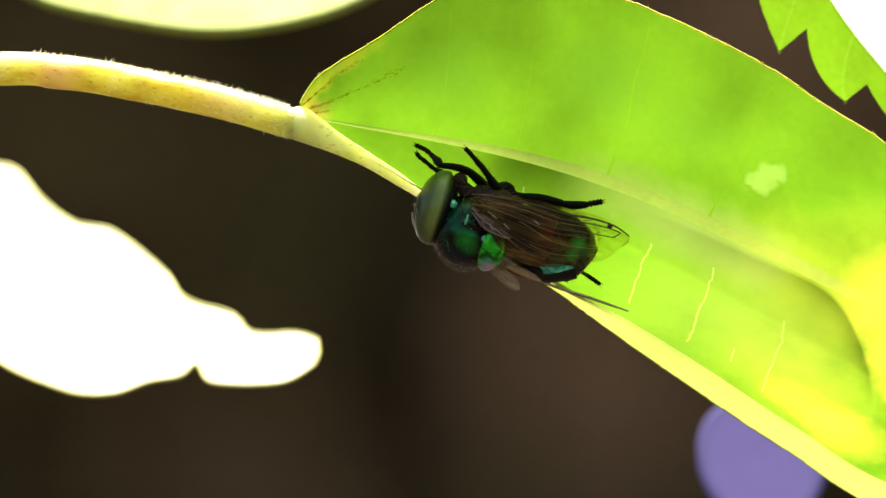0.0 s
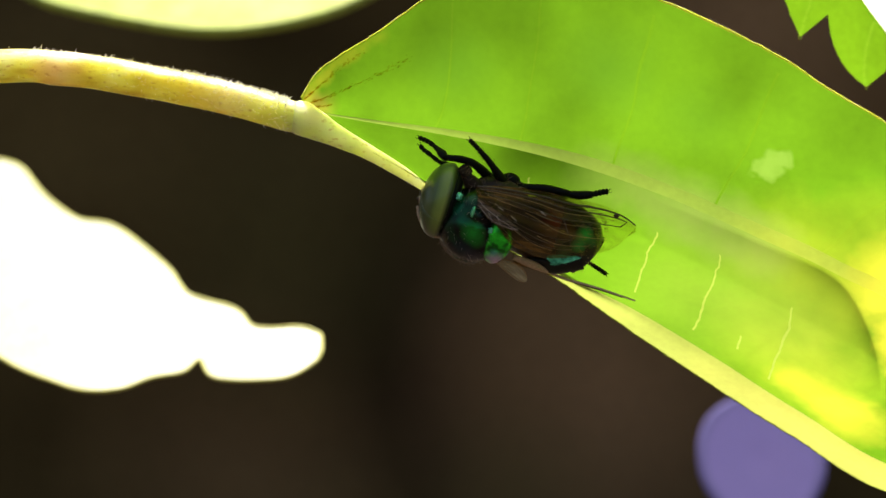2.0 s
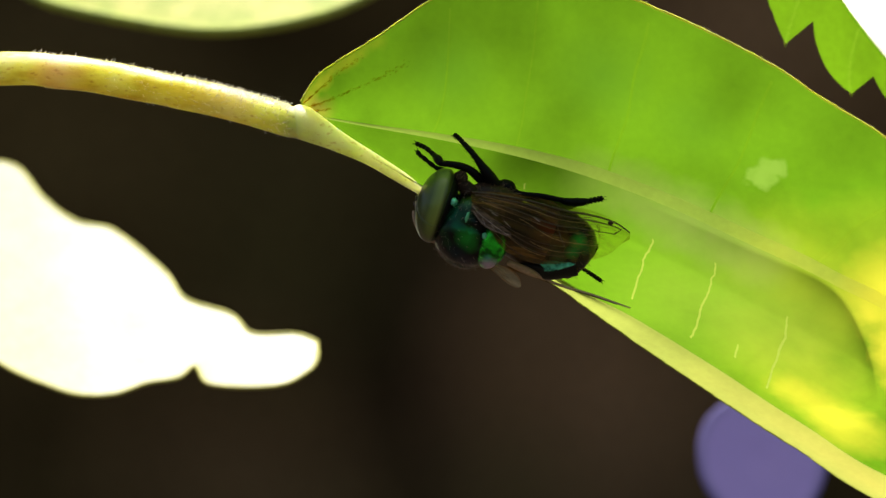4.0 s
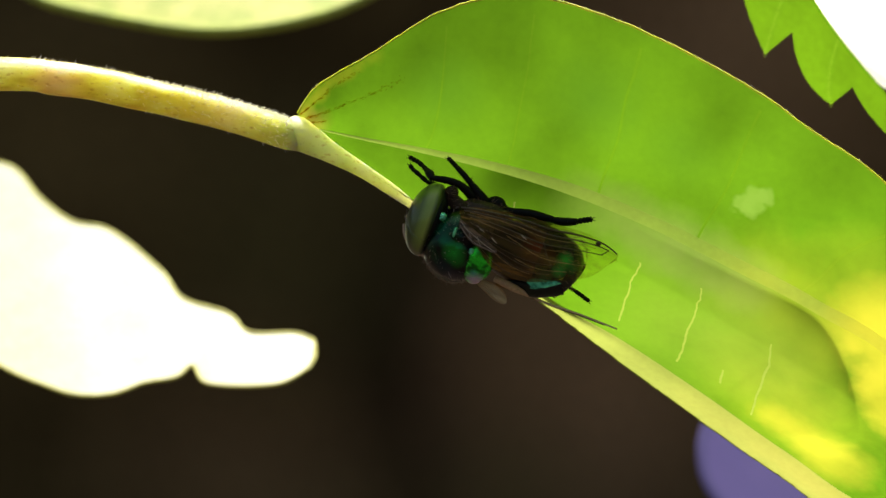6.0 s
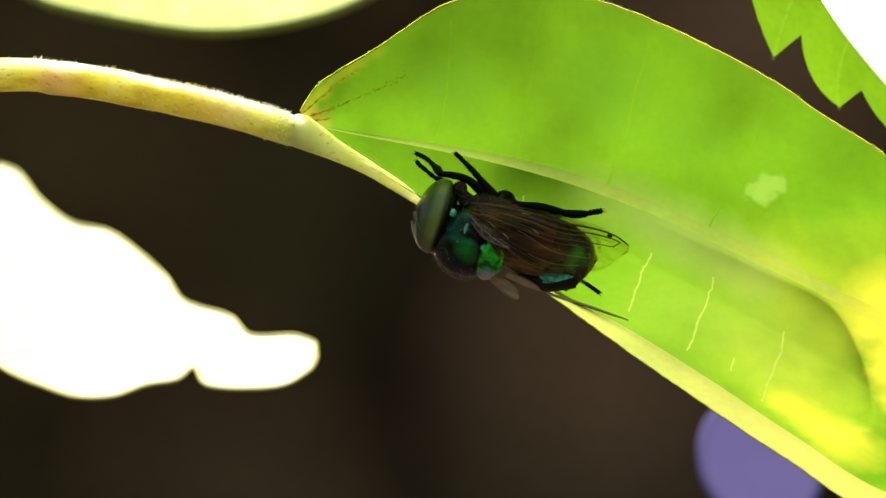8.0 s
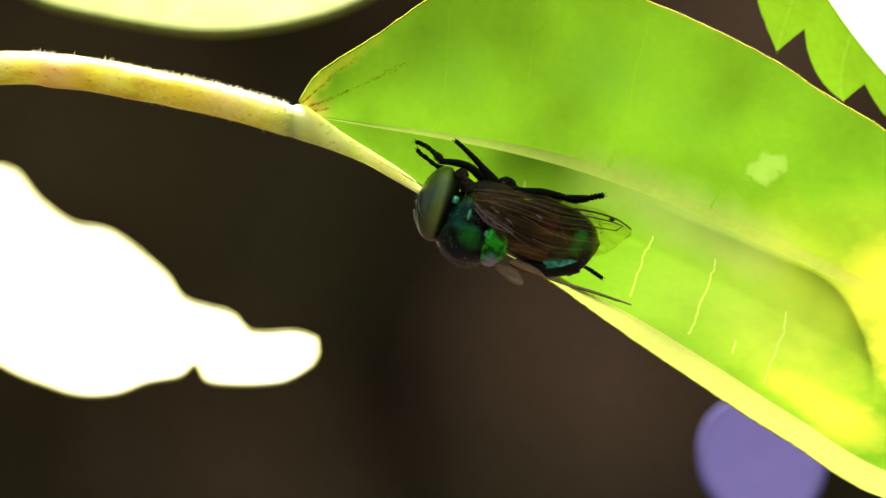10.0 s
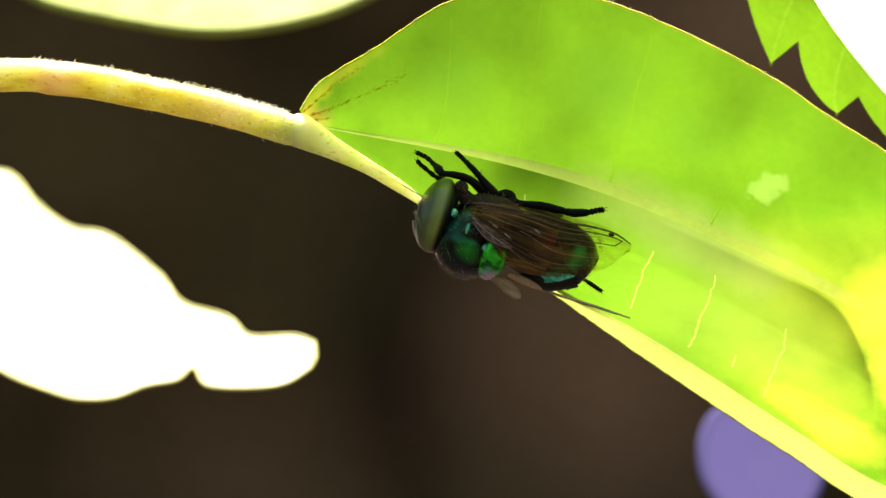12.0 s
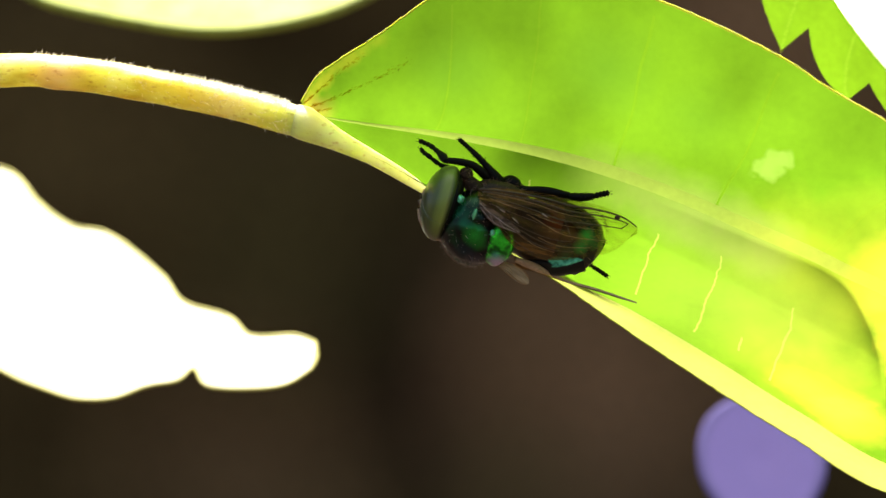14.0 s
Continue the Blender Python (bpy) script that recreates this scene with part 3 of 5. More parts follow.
    part("lower_half", lower_half, [LEAF, LEAF_EDGE, PALE, VEIN_TISSUE], blade, "lower half of the leaf with a rolled yellow edge")

    def on(s, v, off):
        return blade_point(s, v) - BLADE_FOOT + TOWARDS * off

    # the thick pale rib at the foot of the blade, running out along the folded edge
    rib = [(-9.0, 0.15, 7.08), (-8.5, 0.12, 7.0), (-7.95, 0.08, 6.86), (-7.17, 0.10, 6.46), (-6.0, 0.30, 5.84), (-4.25, 0.50, 4.94), (-2.68, 0.72, 4.00), (-1.5, 1.05, 3.25), (-0.6, 1.4, 2.65)]
    bm = bar([Vector(q) - BLADE_FOOT for q in rib], [0.3, 0.84, 0.97, 0.84, 0.61, 0.43, 0.37, 0.30, 0.24], 100, 22)
    path = spline([Vector(q) - BLADE_FOOT for q in rib], 300)
    rng = random.Random(21)
    roots = []
    for _ in range(190):
        k = rng.randrange(30, 290)
        a = radians(rng.gauss(262, 30))
        nrm = Vector((0, -math.cos(a), math.sin(a)))
        roots.append(((path[k] + nrm * (0.86 - 0.66 * (k / 300) ** 0.8)) * MM, nrm))
    spikes(bm, roots, 0.00020, 0.000016, Vector((0.4, 0, 0)), rng, 0.5)
    part("base_rib", bm, RIB, blade, "thick pale green rib at the foot of the leaf")
    # midrib: a raised strip between the halves
    bm = bmesh.new()
    rows = []
    for i in range(ns + 1):
        s = 9 * i / ns
        a, b = on(s, half, 0), on(s, -half, 0)
        rows.append([bm.verts.new((a.lerp(b, k / 8) + TOWARDS * 0.025 * (1 - s / 12) * math.sin(math.pi * k / 8) ** 0.8) * MM) for k in range(9)])
    for a, b in zip(rows, rows[1:]):
        for k in range(8):
            bm.faces.new((a[k], b[k], b[k + 1], a[k + 1]))
    part("midrib", bm, MIDRIB_TISSUE, blade, "raised pale green midrib")
    for side, name, r in ((1.0, "upper_rim", 0.032), (-1.25, "lower_rim", 0.05)):
        pts = [on(9 * i / 120, side, 0.0) for i in range(121)]
        part(name, bar(pts, [r, r, r, r, r * 0.6], 300, 6), RIM if side > 0 else LEAF_EDGE, blade, "thin reddish-yellow leaf edge" if side > 0 else "")
    # small bristles on the edges
    rng = random.Random(9)
    bm = bmesh.new()
    roots = []
    for _ in range(80):
        s = rng.uniform(0.1, 8.5)
        if rng.random() < 0.6:
            roots.append((on(s, 1.0, 0) * MM, Vector((-0.1, -0.2, 0.8))))
        else:
            roots.append((on(s * 0.35, -1.25, 0) * MM, Vector((-0.1, -0.1, -0.8))))
    spikes(bm, roots, 0.00016, 0.000025, Vector((0.2, 0, 0)), rng)
    tagged(part("edge_bristles", bm, RIM, blade, smooth=False), kind="stuff")
    # rusty flecks along two veins near the stalk
    bm = bmesh.new()
    for (s0, v0), (s1, v1), count in (((0.25, 0.5), (2.2, 0.71), 100), ((0.15, 0.75), (1.7, 0.92), 84), ((0.15, 0.24), (0.6, 0.34), 44)):
        for k in range(count):
            if rng.random() < 0.15:
                continue
            u = k / count + rng.uniform(-0.01, 0.01)
            c = on(s0 + (s1 - s0) * u, v0 + (v1 - v0) * u + rng.gauss(0, 0.013), 0.03) * MM
            r = rng.choice((0.02, 0.03, 0.04, 0.07)) * MM * (1.1 - 0.4 * u)
            tube(bm, [c - Vector((r * 1.6, 0, r)), c, c + Vector((r * 1.6, 0, r))], [r * 0.3, r, r * 0.3], 6)
    tagged(part("rust_fleck", bm, FLECK, blade, "rusty brown flecks along the veins"), kind="stuff")
    return root, blade


leaf, blade = leaf_on_stalk()

# ---- other leaves ----
def leaf_sheet(upper, lower, n=160, across=24, belly=1.0, teeth=0, tooth=0.0, pivot=(0, 0, 0)):
    """A curved sheet between two edges (mm); teeth cut saw-like into both."""
    up, lo = [Vector(p) for p in upper], [Vector(p) for p in lower]
    bm = bmesh.new()
    rows = []
    for i in range(n + 1):
        s = i / n
        a, b = along(up, s * (len(up) - 1)), along(lo, s * (len(lo) - 1))
        out = (a - b).normalized()
        saw = (s * teeth) % 1.0 if teeth else 0.0
        row = []
        for j in range(across + 1):
            v = j / across
            p = a.lerp(b, v)
            p = p - out * tooth * saw * max(0, 1 - v * 3) + out * tooth * saw * max(0, v * 3 - 2)
            p = p + TOWARDS * belly * math.sin(math.pi * v)
            row.append(bm.verts.new((p - Vector(pivot)) * MM))
        rows.append(row)
    for p, q in zip(rows, rows[1:]):
        for j in range(across):
            bm.faces.new((p[j], q[j], q[j + 1], p[j + 1]))
    return bm


def thing(name, at, label, category, group=""):
    ob = tagged(new(name), label, category, group)
    ob.location = ORIGIN + Vector(at) * MM
    return ob


TOOTHED_AT = Vector((26.95, 22.0, 17.38))
TOOTHED_SIZE = 1.198
AXIS, OUTWARD = Vector((0.606, 0, -0.80)), Vector((-0.80, 0.65, -0.606))


def toothed_leaf():
    """A drooping leaf with saw teeth, lit from behind."""
    MMT = MM * TOOTHED_SIZE
    root = thing("toothed_leaf", TOOTHED_AT, "bright green translucent leaf with coarse saw teeth", "leaf")
    lobes = [(-9.0, -3.9, 2.2, 3.0, 3.3), (-3.9, 0.62, 3.15, 3.75, 4.15), (0.62, 5.3, 2.1, 3.02, 2.85), (5.3, 10.0, 1.25, 1.62, 1.5), (10.0, 14.0, 0.8, 1.0, 0.7)]

    def settle(p):
        q = TOOTHED_AT + p * TOOTHED_SIZE
        k = (93.3 + q.y) / (93.3 + TOOTHED_AT.y)
        return (Vector((q.x * k, q.y, q.z * k)) - TOOTHED_AT) / TOOTHED_SIZE

    def fold(a):
        return AXIS * a + Vector((0.80, 0, 0.606)) * (0.012 * (a - 3) ** 2 - 0.42)

    half = bmesh.new()
    for a0, a1, w0, wm, w1 in lobes:
        rows = []
        for i in range(49):
            u = i / 48
            w = w0 * (1 - u) * (1 - 2 * u) + 4 * wm * u * (1 - u) + w1 * u * (2 * u - 1)
            w += 0.05 * noise.noise((a0 + u * 9, 1, 0)) * math.sin(math.pi * u)
            a = a0 + (a1 - a0) * u
            rows.append([half.verts.new(settle(fold(a) + OUTWARD * (w * v / 24) + AXIS * 0.006 * (w * v / 24) ** 2 + TOWARDS * 0.3 * math.sin(math.pi * min(1, w * v / 144))) * MMT) for v in range(25)])
        for i, (p, q) in enumerate(zip(rows, rows[1:])):
            for v in range(24):
                f = half.faces.new((p[v], q[v], q[v + 1], p[v + 1]))
                off = (i + 0.5) / 48 - 0.42 - 0.58 * (v / 24) ** 1.3
                f.material_index = 1 if abs(off) < 0.021 else 0
    bmesh.ops.remove_doubles(half, verts=half.verts, dist=0.00002)
    hang = part("blade", half, [TOOTHED, TOOTHED_VEIN], root)
    for a0, a1, w0, wm, w1 in lobes:
        tip = settle(fold(a1) + OUTWARD * w1 + AXIS * 0.006 * w1 ** 2) * TOOTHED_SIZE
        d = (Vector((-0.8, 0, -0.606)) + AXIS * 0.9).normalized()
        part("tooth_tip", bar([tip - d * 0.30, tip, tip + d * 0.24], [0.10, 0.13, 0.03], 12, 8), RIM, hang, "dry brown tooth tip")
        edge = [settle(fold(a0 + (a1 - a0) * k / 12) + OUTWARD * (w0 * (1 - k / 12) * (1 - k / 6) + 4 * wm * (k / 12) * (1 - k / 12) + w1 * (k / 12) * (k / 6 - 1))) for k in range(13)]
        part("edge", bar([p * TOOTHED_SIZE for p in edge], [0.03, 0.045, 0.05], 40, 6), VEIN, hang, "thin pale toothed edge")
    part("midrib", bar([fold(-9 + 2.3 * k) * TOOTHED_SIZE for k in range(11)], [0.16, 0.14, 0.12, 0.08], 60, 8), VEIN, root)
    return root


GLOSSY_AT = Vector((36.5, 48.0, 18.9))
GLARE = (sun_dir + Vector((-0.25, -0.96, -0.14))).normalized()     # a face so turned mirrors the sun


def glossy_leaf():
    """A broad leaf behind the toothed one, tilted so that it mirrors the sun."""
    root = thing("glossy_leaf", GLOSSY_AT, "broad glossy leaf glaring white in the sun", "leaf")
    along_edge, inward = Vector((0.62, 0, -0.785)), Vector((0.785, 0, 0.62))
    bm = bmesh.new()
    rows = []
    for i in range(61):
        a = -16 + 34 * i / 60
        near_edge = 0.020 * (a - 2) ** 2 - 3.5
        row = []
        for k in range(21):
            q = along_edge * a + inward * (near_edge + (14 - 0.05 * a * a) * k / 20)
            q.y = -(GLARE.x * q.x + GLARE.z * q.z) / GLARE.y
            q += GLARE * (0.10 * noise.noise((q.x * 0.2, q.z * 0.2, 1)) - 0.25 * max(0, 1 - k / 2))
            row.append(bm.verts.new(q * MM))
        rows.append(row)
    for a, b in zip(rows, rows[1:]):
        for k in range(20):
            bm.faces.new((a[k], b[k], b[k + 1], a[k + 1]))
    part("blade", bm, GLOSSY_LEAF, root)
    return root


SUNLIT_AT = Vector((-40.0, 120.0, -5.0))


def sunlit_leaf():
    root = thing("sunlit_leaf", SUNLIT_AT, "lobed leaf glaring white in direct sun, out of focus", "leaf")
    top = [(-76.0, 142.2, 11.4), (-68.4, 143.9, 12.6), (-61.7, 143.1, 12.0), (-56.0, 136.8, 7.2), (-50.4, 132.4, 3.8), (-44.7, 130.8, 2.5), (-36.6, 123.7, -2.9), (-33.0, 119.1, -6.5), (-26.7, 116.6, -8.4), (-23.6, 113.6, -10.7), (-18.0, 113.5, -10.75), (-15.3, 112.4, -11.6)]
    low = [(-67.7, 116.4, -8.5), (-59.2, 112.1, -11.9), (-52.6, 108.1, -14.9), (-48.0, 106.1, -16.4), (-43.6, 104.7, -17.5), (-39.2, 104.9, -17.4), (-35.6, 106.5, -16.2), (-31.9, 107.3, -15.6), (-30.0, 108.9, -14.3), (-27.6, 106.3, -16.3), (-19.4, 106.3, -16.3), (-15.5, 108.7, -14.4)]
    top, low = ([(-45 + 0.985 * (x + 45), y, -6 + (0.98 if line is top else 1.01) * (z + 6)) for x, y, z in line] for line in (top, low))
    part("blade", leaf_sheet(top, low, belly=0.2, pivot=SUNLIT_AT), GLOSSY_LEAF, root)
    for line in (top, low):
        part("edge", bar([Vector(q) - SUNLIT_AT for q in line], [0.22] * 4, 120, 8), GLOW_FRINGE, root, "thin yellow-green bar for the glow along the leaf edge")
    tip = [Vector(q) - SUNLIT_AT for q in (top[-1], (-15.46, 110.55, -12.86), (-15.50, 109.6, -13.6), low[-1])]
    bm = bmesh.new()
    rim, hub = [bm.verts.new(q * MM) for q in spline(tip, 16)], bm.verts.new((tip[0] + tip[-1]) / 2 * MM)
    for a, b in zip(rim, rim[1:]):
        bm.faces.new((hub, a, b))
    part("blade_tip", bm, GLOSSY_LEAF, root)
    part("edge", bar(tip, [0.22, 0.22, 0.22], 24, 8), GLOW_FRINGE, root, "thin yellow-green bar for the glow along the leaf edge")
    mid = [(Vector(a) + Vector(b)) / 2 - SUNLIT_AT + TOWARDS * -0.6 for a, b in zip(top, low)]
    part("midrib", bar(mid, [0.6, 0.5, 0.4, 0.2], 60, 8), GLOSSY_LEAF, root)
    return root


SHADY_AT = Vector((-45.0, 235.0, 60.0))


def overhead_leaf():
    root = thing("overhead_leaf", SHADY_AT, "pale yellow-green sunlit leaf hanging out of focus", "leaf")
    top = [(-97.1, 243.5, 64.6), (-85.4, 251.9, 74.4), (-63.9, 256.8, 80.3), (-40.0, 256.8, 80.3), (-15.8, 251.9, 74.4), (1.8, 243.5, 64.6)]
    low = [(-96.5, 241.1, 61.8), (-80.1, 230.2, 49.0), (-60.4, 225.5, 43.5), (-43.8, 223.7, 41.3), (-27.7, 225.5, 43.5), (-13.7, 230.9, 49.7), (1.8, 242.3, 63.2)]
    part("blade", leaf_sheet(top, low, belly=1.5, pivot=SHADY_AT), PALE_LEAF, root)
    mid = [(Vector(top[k]) * 0.5 + Vector(low[k + (k > 2)]) * 0.5) - SHADY_AT + TOWARDS * -0.8 for k in range(6)]
    part("midrib", bar(mid, [1.0, 0.8, 0.3], 40, 8), PALE_LEAF, root)
    part("edge", bar([Vector(q) - SHADY_AT + Vector((0, -1, 0.25)) for q in low], [1.1] * 4, 120, 8), GREEN_EDGE, root, "green leaf edge")
    return root


HIGHLIGHT_AT = Vector((133.6, 600.0, -87.9))


def violet_highlight():
    """A round funnel-shaped flower on a thin made-up stem, standing in for a blurred highlight far behind the leaf."""
    root = thing("violet_highlight", HIGHLIGHT_AT, "round violet flower shape standing in for a blurred highlight, far out of focus", "flower")
    tip_up = Matrix.Rotation(radians(-28), 3, "X")

    def ring(bm, r, back, wave, n=80):
        return [bm.verts.new(tip_up @ mm(r * (1 + wave * math.cos(5 * a)) * math.cos(a), back + 6 * wave * math.sin(10 * a), r * (1 + wave * math.cos(5 * a)) * math.sin(a) * 1.1))
                for a in (2 * math.pi * k / n for k in range(n))]

    def skin(profile):
        bm = bmesh.new()
        rings = [ring(bm, *q) for q in profile]
        for a, b in zip(rings, rings[1:]):
            for k in range(len(a)):
                bm.faces.new((a[k], a[(k + 1) % len(a)], b[(k + 1) % len(b)], b[k]))
        return bm

    part("violet_round", skin([(23.0, -0.1, 0.004), (20, 0.0, 0.003), (14, 0.0, 0.002), (6, 0.1, 0), (2.0, 0.2, 0), (0.05, 0.3, 0)]), HIGHLIGHT_VIOLET, root, "flat violet round of the blurred highlight")
    part("margin", skin([(27.2, 0.9, 0.012), (26.8, 0.2, 0.010), (25.0, -0.2, 0.006), (23.0, -0.1, 0.004)]), HIGHLIGHT_RING, root, "darker wavy violet ring of the blurred highlight")
    part("tube", skin([(1.2, 1.0, 0), (2.0, 6, 0), (2.0, 24, 0), (2.4, 40, 0)]), HIGHLIGHT_PALE, root, "pale narrow tube")
    part("calyx", skin([(2.6, 34, 0), (4.4, 38, 0), (4.0, 44, 0), (1.2, 47, 0)]), HIGHLIGHT_STEM, root, "green back of the flower shape")
    part("stem", bar([tip_up @ Vector((0, 46, 0)), (2, 52, -60), (6, 46, -260), (0, 40, -535)], [1.1, 1.3, 1.5, 1.9], 60, 8), HIGHLIGHT_STEM, root)
    return root


def stem(name, foot, points, wide, label):
    """A woody plant stem that carries the leaves, rising from the ground."""
    root = tagged(new(name), label, "plant stem")
    root.location = foot
    bm = bar([(0, 0, -20)] + points, wide, 120, 14)
    for w in bm.verts:
        w.co += Vector((noise.noise(w.co * 60), noise.noise(w.co * 60 + Vector((9, 0, 0))), 0)) * 0.0008
    part("bark", bm, BARK, root)
    return root


stem("shrub_stem", (-0.150, 0.090, 0), [(6, 4, 200), (16, -8, 420), (20, -14, 594), (24, 6, 760), (18, 10, 960)], [7, 6, 5, 4.2, 3.4, 2.2], "brown woody stem that carries the hairy leaf stalk")
stem("shrub_stem", (0.150, 0.120, 0), [(-8, 6, 260), (-14, -4, 500), (-20, -10, 660), (-24, -20, 800)], [6, 5, 4, 3, 2], "thin brown woody stem beside the toothed leaf")


def petiole(root, at, points, wide=0.7):
    """A leaf's own short stalk, from the leaf out to its stem."""
    part("petiole", bar([Vector(q) - Vector(at) for q in points], [wide * 0.7, wide, wide * 1.3], 40, 10), STALK, root)


toothed, glossy, sunlit, overhead = toothed_leaf(), glossy_leaf(), sunlit_leaf(), overhead_leaf()
violet_highlight()
petiole(toothed, TOOTHED_AT, [TOOTHED_AT + AXIS * -10.5, (15, 42, 36), (26, 92, 60), (130, 116, 62)])
petiole(glossy, GLOSSY_AT, [(44, 60, 26), (75, 80, 40), (131, 112, 40)])
petiole(sunlit, SUNLIT_AT, [(-72, 128, 2), (-95, 122, -8), (-131, 84, -60)], 1.0)
petiole(overhead, SHADY_AT, [(-96, 240, 66), (-112, 190, 62), (-128, 98, 130)], 1.0)

# ---- the fly ----
FLY_OUT = 1.35                      # how far the leaf bulges under the body
FLY_AT = Vector((1.526, -0.75, 0.917))
fx = Vector((-0.955, -0.05, 0.28)).normalized()
fz = Vector((0.0, -0.78, -0.62))
fz = (fz - fx * fz.dot(fx)).normalized()
fy = fz.cross(fx)
FLY_TURN = Matrix((fx, fy, fz)).transposed()


def fl(p):
    """From the leaf's millimetres to the fly's own (x forward, y to its left, z out of its back)."""
    p = Vector(p)
    rib = 5.95 - 0.205 * (p.x - 0.2) - 0.0135 * max(0, p.x - 0.2) ** 2
    g = FLY_OUT * min(1, max(0, (rib - p.z) / 1.5))
    k = 1 - g / 93.3
    return FLY_TURN.transposed() @ (Vector((p.x * k, p.y - g, p.z * k)) - FLY_AT)


def limb(name, pts, radii, parent, hip=Vector(), label="", bristles=0, seed=1):
    q = [fl(p) - hip for p in pts]
    bm = bar(q, radii, 18, 10)
    if bristles:
        rng = random.Random(seed)
        path = spline(q, 60)
        rr = spline([(r, 0, 0) for r in radii], 60)
        roots = []
        for _ in range(bristles):
            k = rng.randrange(4, 58)
            d = (path[k + 1] - path[k]).normalized()
            nrm = (Vector([rng.uniform(-1, 1) for _ in range(3)])).cross(d).normalized()
            roots.append(((path[k] + nrm * rr[k].x * 0.9) * MM, nrm))
        spikes(bm, roots, 0.00016, 0.000012, (path[-1] - path[0]).normalized() * 0.6, rng)
    return part(name, bm, BLACK, parent, label)


def tarsus(pts, r, parent, hip):
    """Five bead-like joints and two claws."""
    q = spline([fl(p) - hip for p in pts], 50)
    bm = bmesh.new()
    for k in range(5):
        seg = q[k * 10:k * 10 + 11]
        rad = [r * MM * (0.78 + 0.30 * math.sin(math.pi * min(1, (i + 2) / 11))) for i in range(len(seg))]
        tube(bm, [p * MM for p in seg], rad, 8)
    end, d = q[-1], (q[-1] - q[-6]).normalized()
    side = d.orthogonal().normalized()
    for sgn in (-1, 1):
        claw = spline([end, end + d * 0.12 + side * 0.10 * sgn, end + d * 0.2 + side * 0.06 * sgn], 8)
        tube(bm, [p * MM for p in claw], [0.03 * MM * (1 - 0.09 * i) for i in range(9)], 6)
    rng = random.Random(3)
    roots = [(q[k] * MM, Vector([rng.uniform(-1, 1) for _ in range(3)]).normalized()) for k in range(2, 48) for _ in range(2)]
    spikes(bm, roots, 0.00014, 0.00001, d * 0.5, rng)
    return part("tarsus", bm, BLACK, parent)


def wing(name, lead, trail, label, parent, veins, belly=0.25, skin=None):
    a, b = [fl(p) for p in lead], [fl(p) for p in trail]
    bm = bmesh.new()
    n, m = 60, 18

    def at(s, v):
        p = along(a, s * (len(a) - 1)).lerp(along(b, s * (len(b) - 1)), v)
        return p + Vector((0, 0, belly * math.sin(math.pi * v) + 0.05 * math.sin(v * 24 + s * 4) * (1 - 0.6 * s)))

    rows = [[bm.verts.new(at(i / n, j / m) * MM) for j in range(m + 1)] for i in range(n + 1)]
    for p, q in zip(rows, rows[1:]):
        for j in range(m):
            bm.faces.new((p[j], q[j], q[j + 1], p[j + 1]))
    w = part(name, bm, skin or WING, parent, label)
    for s0, s1, v0, v1, r, mat in veins:
        pts = [at(s0 + (s1 - s0) * k / 16, v0 + (v1 - v0) * (k / 16) + 0.08 * (s1 - s0) * math.sin(math.pi * k / 16)) + Vector((0, 0, 0.02)) for k in range(17)]
        part("wing_vein", bar(pts, [r, r, r * 0.7], 40, 6), mat, w)
    return w


